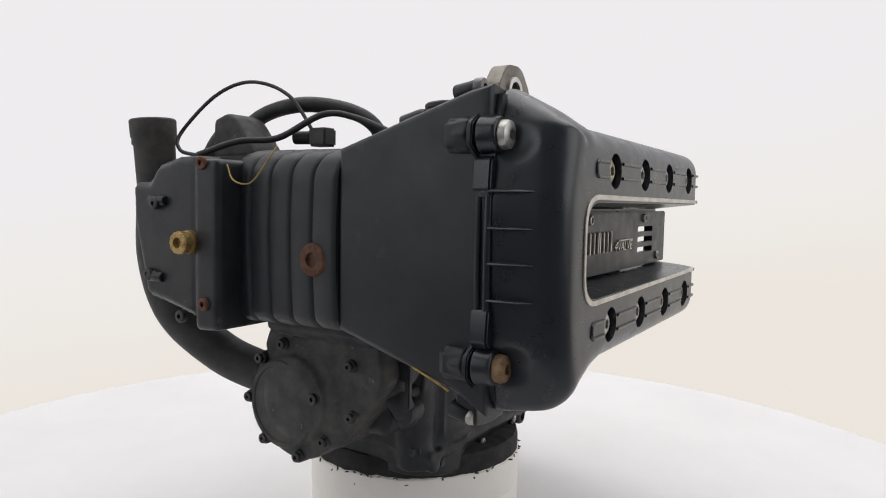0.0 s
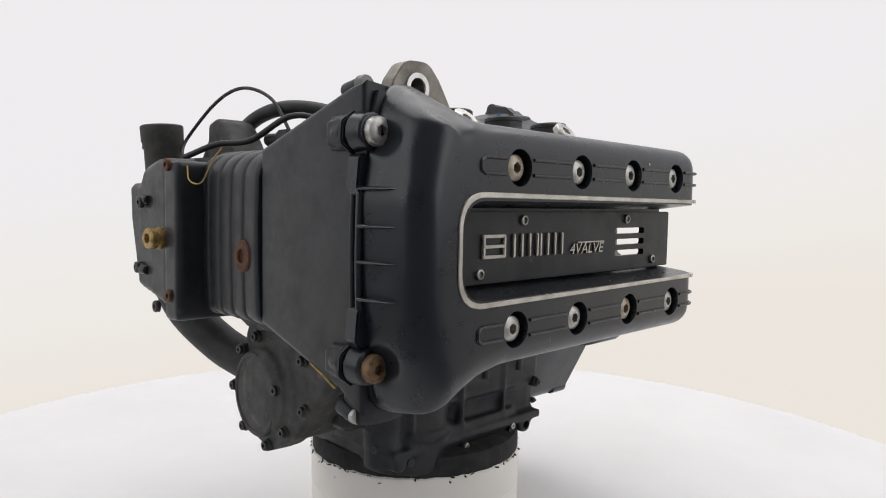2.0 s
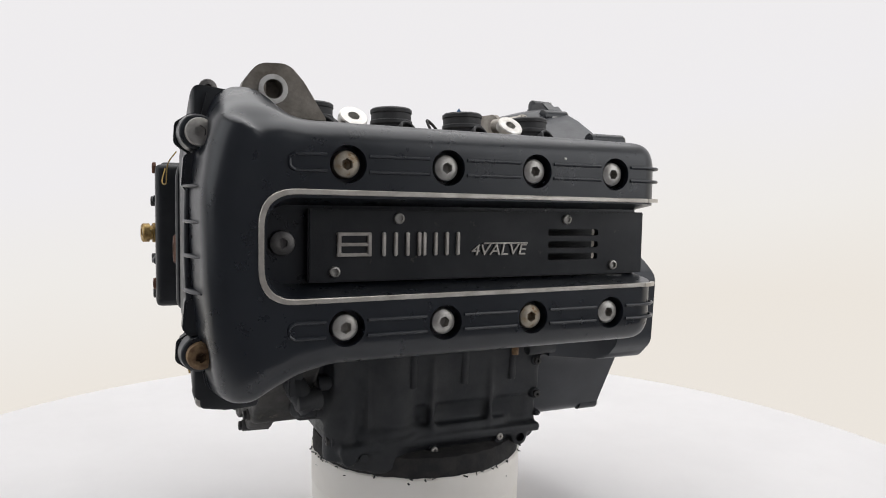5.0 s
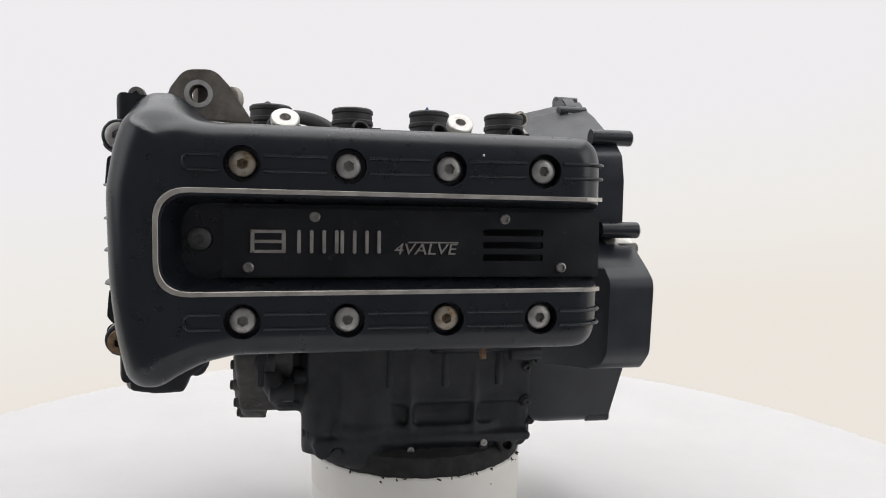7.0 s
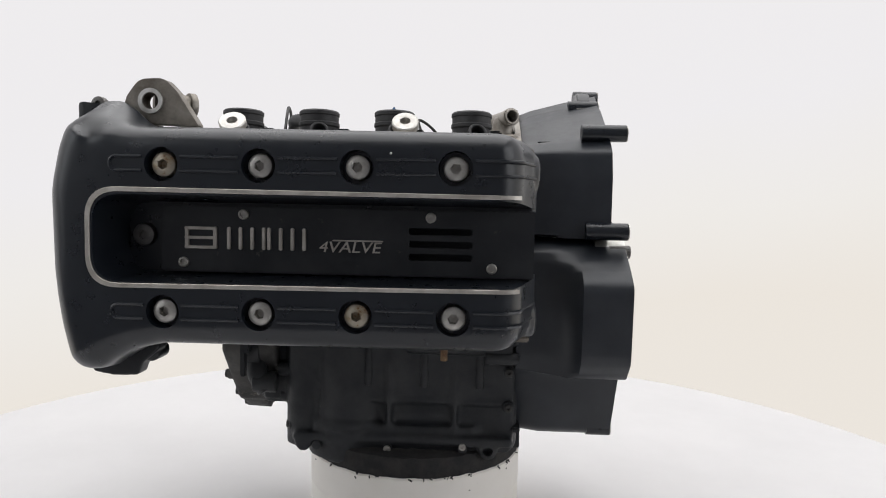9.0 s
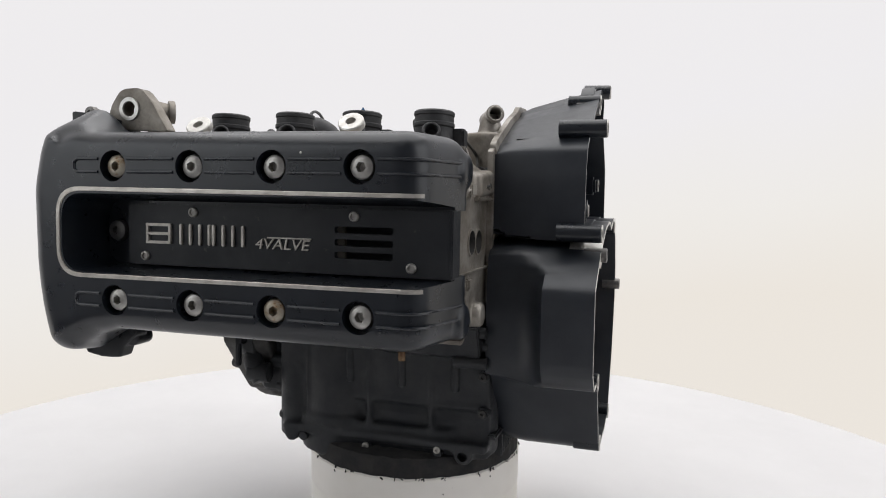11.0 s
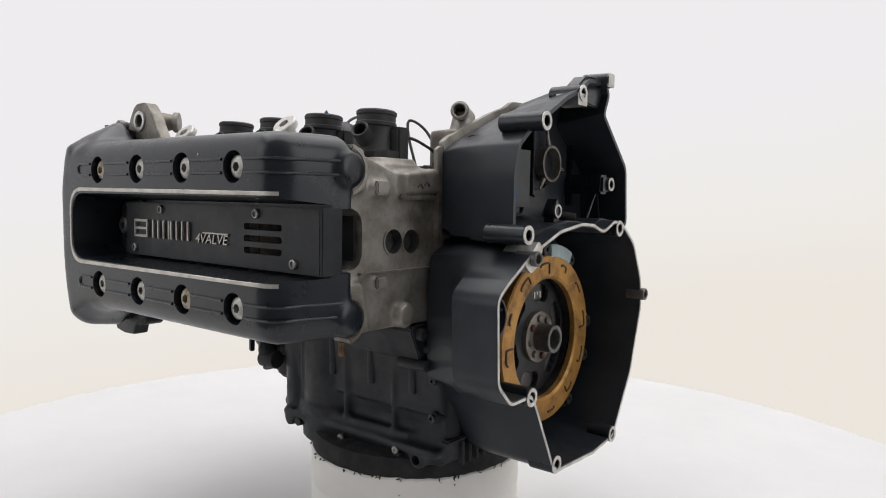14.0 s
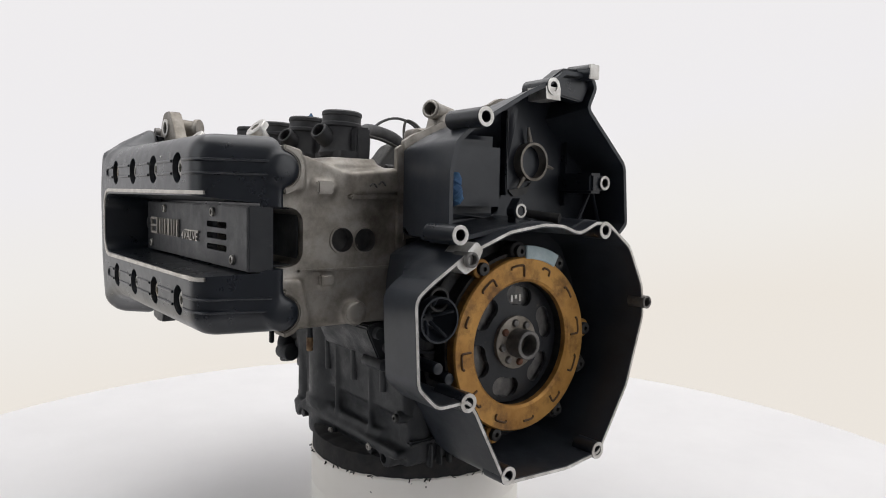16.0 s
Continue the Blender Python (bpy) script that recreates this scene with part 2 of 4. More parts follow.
def cast(name, bm, material, parent, label="", voxel=0.0025, soft=4, cut=None, sharp=60, scoop=None):
    """A casting: rough solids melted into one skin with soft fillets, then machined."""
    mods = [("REMESH", voxel), ("SMOOTH", soft)]
    if scoop:
        mods = [("REMESH", voxel), ("BOOLEAN", scoop), ("REMESH", voxel), ("SMOOTH", soft + 20)]
    if cut:
        mods.append(("BOOLEAN", cut))
    return link_mesh(name, settle(bm, mods), material, parent, label, sharp)


def again(ob, name, parent, m):
    """Another piece on the same mesh."""
    o = new(name, ob.data)
    o.parent, o.matrix_basis = parent, m
    return o


def socket_bolt(r, h, dome=0.25, sock=0.42):
    """A socket-head screw whose head points to -y from the origin, with a real hexagon recess."""
    bm = bmesh.new()
    seg = 24

    def ring(rad, y, hexa=False):
        out = []
        for k in range(seg):
            a = k * math.tau / seg
            q = rad
            if hexa:
                q = rad * math.cos(math.pi / 6) / math.cos((a + math.pi / 6) % (math.pi / 3) - math.pi / 6)
            out.append(bm.verts.new((q * math.cos(a), y, q * math.sin(a))))
        return out

    rows = [ring(r, 0.0), ring(r, -h * (1 - dome)), ring(r * 0.93, -h * (1 - dome * 0.35)), ring(r * max(0.62, sock + 0.14), -h), ring(r * sock, -h, True), ring(r * sock, -h * 0.35, True), ring(r * 0.02, -h * 0.3)]
    for a, b in zip(rows, rows[1:]):
        for i in range(seg):
            bm.faces.new((a[i], a[(i + 1) % seg], b[(i + 1) % seg], b[i]))
    bm.faces.new(rows[-1])
    bm.faces.new(rows[0][::-1])
    bmesh.ops.recalc_face_normals(bm, faces=bm.faces)
    return bm


FRONT = pose(0, 0, 0)                    # heads that point to -y
TO_LEFT = pose(0, 0, 0, 0, 0, -90)       # heads that point to -x
TO_RIGHT = pose(0, 0, 0, 0, 0, 90)       # heads that point to +x


def bolts(name, places, turn, r, h, material, parent, label="", dome=0.25, sock=0.42):
    first = part(name, socket_bolt(r, h, dome, sock), material, parent, label)
    for k, p in enumerate(places):
        m = Matrix.Translation(p) @ turn @ pose(0, 0, 0, 0, 17 * k)
        if k == 0:
            first.matrix_basis = m
        else:
            again(first, name, parent, m)


# ---- studio ----
def studio():
    def arc(r, a0, a1, n):
        return [(r * math.sin(radians(a0 + (a1 - a0) * k / n)), r * math.cos(radians(a0 + (a1 - a0) * k / n))) for k in range(n + 1)]

    def bent_wall(name, a0, a1, mat, label):
        pts = arc(2.3, a0, a1, 40) + arc(2.36, a1, a0, 40)
        ob = part(name, prism(pts, "z", -0.75, 2.6), mat, None)
        tagged(ob, label, "wall", kind="structure")

    bent_wall("backdrop", -100, 100, BACKDROP, "white curved studio backdrop, its brightness given as glow, cream towards its foot")
    bent_wall("wall_south", 100.5, 259.5, GREYWALL, "plain grey studio wall behind the camera")
    floor = part("floor", prism(arc(2.36, 0, 354, 59), "z", -0.81, -0.75), GREYWALL, None)
    tagged(floor, "grey painted studio floor under the round table", "floor", kind="structure")
    roof = part("ceiling", prism(arc(2.36, 0, 354, 59), "z", 2.6, 2.66), WHITE, None)
    tagged(roof, "off-white studio ceiling", "ceiling", kind="structure")


studio()

# ---- turntable ----
turntable = new("turntable")
tagged(turntable, "large round matt white turntable under the pedestal", "turntable")
part("tabletop", lathe([(0.78, -0.035), (0.808, -0.03), (0.812, -0.006), (0.806, 0.0), (0.3, 0.0), (0.01, 0.0)], (0, 0, 0), (0, 0, 1), 128), TABLE, turntable)
part("foot", lathe([(0.30, -0.75), (0.30, -0.72), (0.09, -0.68), (0.09, -0.06), (0.2, -0.034)], (0, 0, 0), (0, 0, 1), 48), BLACKBOLT, turntable, "dark steel foot")

# ---- engine ----
engine = new("motorcycle_engine")
tagged(engine, "used black motorcycle engine with silver trim, on a white pedestal", "engine")

FACE, PART = -0.310, -0.254


# -- cylinder head cover --
def head_cover():
    outline = [(-0.290, 0.026), (-0.284, 0.064), (-0.272, 0.098), (-0.260, 0.1075), (-0.243, 0.1085), (-0.229, 0.099), (-0.213, 0.083), (0.1195, 0.079), (0.1205, -0.101),
               (-0.190, -0.102), (-0.213, -0.1085), (-0.236, -0.122), (-0.250, -0.1325), (-0.266, -0.1325), (-0.277, -0.122), (-0.284, -0.086), (-0.2885, -0.040)]
    rad = [0.05, 0.03, 0.014, 0.010, 0.014, 0.03, 0.03, 0.026, 0.026, 0.03, 0.03, 0.03, 0.012, 0.012, 0.014, 0.04, 0.05]
    loop = resample(fillet(outline, rad, 8), 220)

    def high_left(p):
        left = min(max((-0.19 - p[0]) / 0.05, 0), 1)
        return left, left * min(max((abs(p[1] + 0.012) - 0.05) / 0.05, 0), 1)

    def big(p):
        left, high = high_left(p)
        return 0.021 - 0.003 * (left - high) + 0.004 * high

    def sunk(p, y, z):
        """The shoulders at the timing end slope down from the joint to the face."""
        over = max(0.0, abs(p[1] + 0.012) - 0.0905)
        over = over * over / (over + 0.004) * (0.95 if p[1] > 0 else 0.25)
        return z - math.copysign(over * min(max((y - PART) / (FACE + 0.010 - PART), 0), 1), p[1])

    def seam(x):
        f = min(max((x + 0.15) / 0.2, 0), 1)
        return PART + 0.014 * f

    def drafted(u, y):
        """Both ends lean: the cover is longer at the joint than at the face."""
        u += min(max((-0.22 - u) / 0.06, 0), 1) * max(0.0, PART - y) * 0.14
        return u + min(max((u - 0.05) / 0.07, 0), 1) * (y + 0.265) * 0.30

    rings = [[(drafted(u, seam(u)), seam(u) + 0.004, v) for u, v in inset(loop, 0.002)], [(drafted(u, seam(u)), seam(u), v) for u, v in loop]]
    for k in range(9):
        a = k / 8 * math.pi / 2
        lp = inset(loop, lambda p: big(p) * (1 - math.cos(a)))
        ring = [(p, u, FACE + big(p) * (1 - math.sin(a)), v) for p, (u, v) in zip(loop, lp)]
        rings.append([(drafted(u, y), y, sunk(p, y, v)) for p, u, y, v in ring])
    body = loft(rings)
    # round camshaft lobes at the flywheel end
    lobes = [lathe([(0.012, 0), (0.0165, 0.004), (0.0165, 0.056), (0.0150, 0.0595), (0.011, 0.061), (0.001, 0.0612)], (0.068, -0.2375, z), (1, 0, 0), 28) for z in (0.049, -0.082)]
    body = join(body, *lobes)
    # slot open to the flywheel end, deep well behind its outer half
    mouth = fillet([(-0.243, 0.0255), (0.3, 0.0245), (0.3, -0.0475), (-0.243, -0.0485)], [0.024, 0, 0, 0.024], 8)
    deep = fillet([(-0.236, 0.018), (0.3, 0.018), (0.3, -0.044), (-0.236, -0.044)], [0.022, 0, 0, 0.022], 8)
    slot = loft([[(u, -0.32, v) for u, v in mouth], [(u, -0.258, v) for u, v in deep]])
    well = box((0.0, -0.262, -0.041), (0.3, -0.2, 0.015))
    cuts = [slot, well]
    for z in (0.049, -0.0722):
        for x in BOLT_X:
            cuts.append(rod((x, -0.2955, z), (x, -0.34, z), 0.0140, 0.0140, 28))
    cover = cast("cylinder_head_cover", body, BLACK, engine, "smooth black satin-painted head cover with an open slot", 0.0018, 4, join(*cuts), 40, join(*[ball((-0.3095, -0.275, z), 0.034) for z in (0.073, -0.097)]))
    cover_beads(cover)
    for z in (0.049, -0.0722):
        rusted = BOLT_X[0] if z > 0 else BOLT_X[2]
        bolts("cover_bolt", [(x, -0.2958, z) for x in BOLT_X if x != rusted], FRONT, 0.0106, 0.0112, ZINC, cover, "worn zinc socket bolt", 0.5)
        bolts("cover_bolt", [(rusted, -0.2958, z)], FRONT, 0.0106, 0.0112, STAINED, cover, "rust-stained zinc socket bolt", 0.5)
    return cover


BOLT_X = (-0.1830, -0.1026, -0.0224, 0.0570)


def cover_beads(cover):
    spans = [(-0.222, -0.199), (-0.167, -0.119), (-0.0865, -0.0385), (-0.0065, 0.0410), (0.0730, None)]
    for zc in (0.0495, -0.0722):
        for dz in (-0.0058, 0.0058):
            for a, b in spans:
                pts = [(a, FACE - 0.0002, zc + dz)]
                if b is None:
                    pts += [(0.0922 + 0.0212 * math.sin(q), -0.289 - 0.0212 * math.cos(q), zc + dz) for q in (0.0, 0.4, 0.8, 1.2)] + [(0.1145, -0.281, zc + dz), (0.1212, -0.262, zc + dz), (0.1255, -0.248, zc + dz)]
                else:
                    pts += [(b, FACE - 0.0002, zc + dz)]
                part("bead", tube(pts, 0.0014, 8, 5), BLACK, cover)
        part("bead", tube([(-0.222, FACE - 0.0002, zc + 0.0058), (-0.2255, FACE - 0.0002, zc + 0.003), (-0.2255, FACE - 0.0002, zc - 0.003), (-0.222, FACE - 0.0002, zc - 0.0058)], 0.0014, 8, 5), BLACK, cover)


def trim_strip(cover):
    outer = fillet([(-0.2475, 0.0305), (0.094, 0.0285), (0.094, -0.0505), (-0.2475, -0.0530)], [0.027, 0, 0, 0.027], 10)
    inner = fillet([(-0.2435, 0.0265), (0.094, 0.0250), (0.094, -0.0470), (-0.2435, -0.0490)], [0.024, 0, 0, 0.024], 10)
    # both start at the left top corner: cut the loop open at the right
    i = next(k for k, p in enumerate(outer) if p[0] > 0.09)
    o2, n2 = outer[i + 1:] + outer[:i + 1], inner[i + 1:] + inner[:i + 1]
    part("trim_strip", prism(o2 + n2[::-1], "y", FACE + 0.003, FACE - 0.0012, 0.0005, 1), TRIM, cover, "silver trim strip round the slot")
    for z0, z1 in ((0.0251, 0.0284), (-0.0504, -0.0471)):
        bend = [(0.0932 + r * math.sin(q), -0.2890 - r * math.cos(q)) for r, qs in ((0.0226, (0.0, 0.3, 0.6, 0.85)), (0.0190, (0.85, 0.6, 0.3, 0.0))) for q in qs]
        part("trim_end", prism(bend, "z", z0, z1), TRIM, cover)


def name_plate():
    cuts = []
    for zc in (-0.0035, -0.0145, -0.0255):
        cuts.append(prism(fillet([(0.016, zc - 0.0030), (0.071, zc - 0.0030), (0.071, zc + 0.0030), (0.016, zc + 0.0030)], 0.0025, 3), "y", -0.30, -0.24))
    plate = carved("plug_cover_plate", box((-0.203, -0.2695, -0.0425), (0.1215, -0.2635, 0.0155), 0.0012), join(*cuts), CASE, engine, "matt black plate with three vent slits")
    bolts("plate_screw", [(-0.1283, -0.2692, 0.0084), (0.0349, -0.2692, 0.0084), (-0.1820, -0.2692, -0.0342), (0.0877, -0.2692, -0.0342)], FRONT, 0.0046, 0.003, ZINC, plate, "", 0.3, 0.66)
    part("flange", box((0.1185, -0.269, -0.0425), (0.1235, -0.2460, 0.0155), 0.0008), CASE, plate)
    # maker's mark as plain silver bars
    for z in (-0.0042, -0.0125, -0.0208):
        part("mark_bar", box((-0.1805, -0.2722, z - 0.0013), (-0.152, -0.2690, z + 0.0013), 0.0006), TRIM, plate, "plain silver bar")
    for x in (-0.1785, -0.1535):
        part("mark_bar", box((x - 0.0016, -0.2722, -0.0222), (x + 0.0016, -0.2690, -0.0028), 0.0006), TRIM, plate, "plain silver bar")
    for x0 in (-0.1430, -0.1075):
        for k in range(4):
            x = x0 + 0.0018 + k * 0.0103
            part("mark_bar", box((x - 0.0015, -0.2722, -0.0222), (x + 0.0015, -0.2690, -0.0028), 0.0006), TRIM, plate, "plain silver bar")
    cu = bpy.data.curves.new("lettering", "FONT")
    cu.body, cu.size, cu.extrude, cu.align_x, cu.shear = "4VALVE", 0.0125, 0.0010, "LEFT", 0.18
    tmp = new("tmp", cu)
    dg = bpy.context.evaluated_depsgraph_get()
    me = bpy.data.meshes.new_from_object(tmp.evaluated_get(dg))
    bpy.data.objects.remove(tmp)
    w = max(v.co.x for v in me.vertices)
    for v in me.vertices:
        v.co = Vector((-0.0625 + v.co.x / w * 0.0555, -0.2703 - v.co.z, -0.0228 + v.co.y * 1.08))
    link_mesh("lettering", me, TRIM, plate, "raised silver lettering 4VALVE", 30)
    part("overline", box((-0.0500, -0.2715, -0.0132), (-0.0060, -0.2690, -0.0120), 0.0003), TRIM, plate)
    # Dark steel colour stands in for the shade on this zinc bolt.
    well = part("recessed_bolt", socket_bolt(0.0102, 0.007, 0.5), STEEL, engine, "recessed zinc bolt, coloured dark for the shade of its recess")
    well.matrix_basis = pose(-0.2215, -0.2575, -0.0115)


cover = head_cover()
trim_strip(cover)
for x, y, z in ((0.0360, -0.3096, 0.0555), (0.0700, -0.3050, -0.0900), (0.0050, -0.3098, 0.0605)):
    part("paint_chip", lathe([(0.0004, -0.0009), (0.0012, -0.0003), (0.0010, 0.0004), (0.0002, 0.0007)], (x, y, z), (0.2, -1, 0.3), 7), WORN, cover, "bare chip in the paint")
name_plate()


# -- front casting at the timing end --
def timing_case():
    prof = [(-0.2535, 0.106), (-0.236, 0.103), (-0.183, 0.086), (-0.1150, 0.0640), (-0.1150, -0.0835), (-0.226, -0.117), (-0.2535, -0.132)]
    back = inset(prof, 0.006)
    rings = [[(-0.235, u, v) for u, v in back], [(-0.262, u, v) for u, v in inset(prof, 0.0015)], [(-0.280, u, v) for u, v in prof]]
    for k in range(1, 6):
        a = k / 5 * math.pi / 2
        rings.append([(-0.281 - 0.006 * math.sin(a), u, v) for u, v in inset(prof, 0.006 * (1 - math.cos(a)))])
    case = part("timing_case", loft(rings), TIMING, engine, "black tapering end casting with ribs", 50)
    # overlapping rib bands, each stepping down behind its neighbour towards the flange
    for k, y in enumerate((-0.119, -0.091, -0.063, -0.035, -0.007)):
        y1, top = y + 0.0282, -0.2900 + 0.0031 * k
        zt, zb = 0.0655 + 0.0004 * k, -0.0850 - 0.0014 * k
        rings = []
        for q in range(33):
            f = q / 32
            z = zb + (zt - zb) * f
            up, dn = max(0, z - zt + 0.026) / 0.0262, max(0, zb + 0.012 - z) / 0.0124
            x = top + 0.026 * (1 - math.sqrt(max(0, 1 - up * up))) + 0.010 * (1 - math.sqrt(max(0, 1 - dn * dn)))
            lean = 0.004 * math.sin(f * math.pi) - 0.006 * up * up
            rings.append([(-0.20, y + lean, z), (-0.20, y1 + lean, z), (x + 0.0085, y1 + lean, z), (x + 0.0034, y1 + lean - 0.0010, z), (x + 0.0018, y1 + lean - 0.005, z), (x + 0.0010, y1 + lean - 0.014, z),
                          (x, y + lean + 0.0060, z), (x + 0.0004, y + lean + 0.0024, z), (x + 0.0018, y + lean + 0.0004, z), (x + 0.0070, y + lean - 0.0002, z)])
        part("rib", loft(rings), TIMING, case, "", 30)
    # flange lip along the parting plane
    part("gasket", prism([(-0.2760, 0.100), (-0.2860, 0.06), (-0.2895, 0.03), (-0.2885, -0.05), (-0.2835, -0.09), (-0.278, -0.12), (-0.270, -0.12), (-0.270, 0.1)], "y", -0.2580, -0.2490), TIMING, case)
    # corner lugs for the two large side bolts
    for z, way in ((0.0705, 1), (-0.0945, -1)):
        lug = join(rod((-0.2825, -0.2615, z), (-0.2825, -0.2465, z), 0.0132, 0.0150, 28), box((-0.290, -0.260, z - 0.012), (-0.262, -0.2465, z + 0.012)))
        cast("lug", lug, BLACK, cover, "", 0.0012, 4)
        plate = prism(fillet([(-0.262, z + 0.018), (-0.284, z + 0.017), (-0.298, z + 0.008), (-0.299, z - 0.008), (-0.286, z - 0.017), (-0.262, z - 0.018)], 0.006, 4), "y", -0.2455, -0.2405, 0.0012)
        part("lug_flange", plate, TIMING, case)
        boss = join(lathe([(0.0150, 0), (0.0150, 0.010), (0.0110, 0.018), (0.004, 0.021)], (-0.2825, -0.2405, z), (0.10, 1, 0), 8), box((-0.2945, -0.240, z - 0.0125), (-0.27, -0.217, z + 0.0125), 0.004, 3))
        cast("boss", boss, TIMING, case, "", 0.0013, 5)
        # tongue of the joint below and above the side bolts
        zc = z - way * 0.029
        part("joint_tongue", prism(fillet([(-0.281, zc + 0.015), (-0.2925, zc + 0.013), (-0.2945, zc - 0.010), (-0.290, zc - 0.016), (-0.281, zc - 0.016)], 0.005, 4), "y", -0.2585, -0.2440, 0.0016), BLACK, case)
    bolts("side_bolt", [(-0.2815, -0.2612, 0.0705)], FRONT, 0.0106, 0.0075, ZINC, engine, "large zinc side bolt", 0.6)
    bolts("side_bolt", [(-0.2820, -0.2612, -0.0950)], FRONT, 0.0104, 0.0085, RUSTY, engine, "large rusty side bolt", 0.6)
    for z0, z1 in ((0.050, -0.074),):
        for y, r in ((-0.2550, 0.0030), (-0.2475, 0.0024)):
            part("flange_lip", tube([(-0.2880 - 0.002 * math.sin(k / 6 * math.pi), y, z0 - (z0 - z1) * k / 6) for k in range(7)], r, 10), BLACK if r > 0.0026 else TIMING, case)
    bolts("case_bolt", [(-0.252, -0.171, 0.0904)], FRONT, 0.0060, 0.006, BLACKBOLT, engine)
    # raised fins on the end of the cover
    for z in (0.031, 0.005, -0.020, -0.046):
        part("fin", loft([[(-0.270, y, z - w), (-0.270, y, z + w), (-0.2938 + q, y, z + w * 0.35), (-0.2944 + q, y, z), (-0.2938 + q, y, z - w * 0.25)] for y, q, w in ((-0.257, 0.0004, 0.0034), (-0.268, 0.0020, 0.0034), (-0.279, 0.0046, 0.0028), (-0.288, 0.0100, 0.0016))]), BLACK, cover, "", 60)
    # plugs
    part("rusty_plug", lathe([(0.014, 0), (0.014, 0.003), (0.0125, 0.0045), (0.0065, 0.0045), (0.006, 0.002), (0.0002, 0.001)], (-0.2865, -0.0905, -0.0275), (-1, 0, 0), 28), RUST, case, "rust-brown hexagon plug")
    bolts("case_bolt", [(-0.2735, -0.235, 0.1060)], FRONT, 0.0068, 0.007, STEEL, engine)
    for p, q in (((-0.2735, -0.236, 0.1060), (-0.2730, -0.218, 0.1020)), ((-0.252, -0.172, 0.0905), (-0.252, -0.155, 0.085)), ((-0.2785, -0.2380, -0.1355), (-0.2785, -0.222, -0.1310))):
        part("bolt_boss", rod(p, q, 0.0060, 0.0070, 18, 0.001), TIMING, case)
    bolts("case_bolt", [(-0.2785, -0.2370, -0.1355)], FRONT, 0.0060, 0.005, ZINC, engine)
    part("sealant", tube([(-0.286, -0.19, -0.1035), (-0.287, -0.21, -0.1105), (-0.287, -0.224, -0.1165)], 0.0009, 6), YELLOW, case, "yellow sealant bead")
    foot = prism(fillet([(-0.281, -0.120), (-0.281, -0.1415), (-0.262, -0.1445), (-0.238, -0.1440), (-0.2335, -0.132), (-0.218, -0.119), (-0.216, -0.100), (-0.270, -0.100)], 0.004, 3), "y", -0.2440, -0.226)
    cast("corner_foot", join(foot, rod((-0.228, -0.238, -0.124), (-0.228, -0.215, -0.124), 0.008, 0.008, 18)), CASE, case, "", 0.0014, 4)
    return case


timing_case()


def end_block():
    prof = [(0.044, 0.061), (0.072, 0.060), (0.103, 0.052), (0.114, 0.036), (0.141, 0.036), (0.140, 0.0), (0.120, -0.074), (0.088, -0.080), (0.044, -0.090)]
    bm = join(prism(prof, "x", -0.299, -0.2, 0.004), prism([(0.010, 0.057), (0.043, 0.057), (0.043, -0.100), (0.010, -0.098)], "x", -0.303, -0.2, 0.003))
    blk = cast("alternator_drive_case", bm, CASE, engine, "dusty black box casting", 0.0022, 2)
    part("boss_arm", rod((-0.300, 0.108, 0.018), (-0.300, 0.086, 0.0185), 0.0055, 0.0045, 12, 0.001), CASE, blk)
    part("boss_arm", rod((-0.299, 0.112, -0.054), (-0.299, 0.092, -0.055), 0.006, 0.005, 12, 0.001), CASE, blk)
    bolts("block_bolt", [(-0.301, 0.098, 0.016), (-0.300, 0.110, -0.053), (-0.300, 0.062, -0.089)], TO_LEFT, 0.006, 0.005, BLACKBOLT, blk)
    bolts("flange_bolt", [(-0.302, 0.030, 0.0533), (-0.302, 0.028, -0.0744)], TO_LEFT, 0.0062, 0.004, RUST, blk, "rusty flange bolt")
    b = part("brass_union", lathe([(0.011, 0), (0.011, 0.006), (0.008, 0.0065), (0.008, 0.009), (0.0105, 0.0095), (0.0105, 0.016), (0.009, 0.0175), (0.005, 0.0175), (0.0045, 0.012), (0.0003, 0.011)], (-0.2995, 0.0500, -0.0190), (-1, -0.12, 0), 12), BRASS, blk, "dirty brass union nut")
    part("alternator_fins", join(*[box((-0.28, 0.138, z), (-0.21, 0.146, z + 0.003)) for z in (-0.012, -0.020, -0.028, -0.036)]), CASE, blk)


end_block()


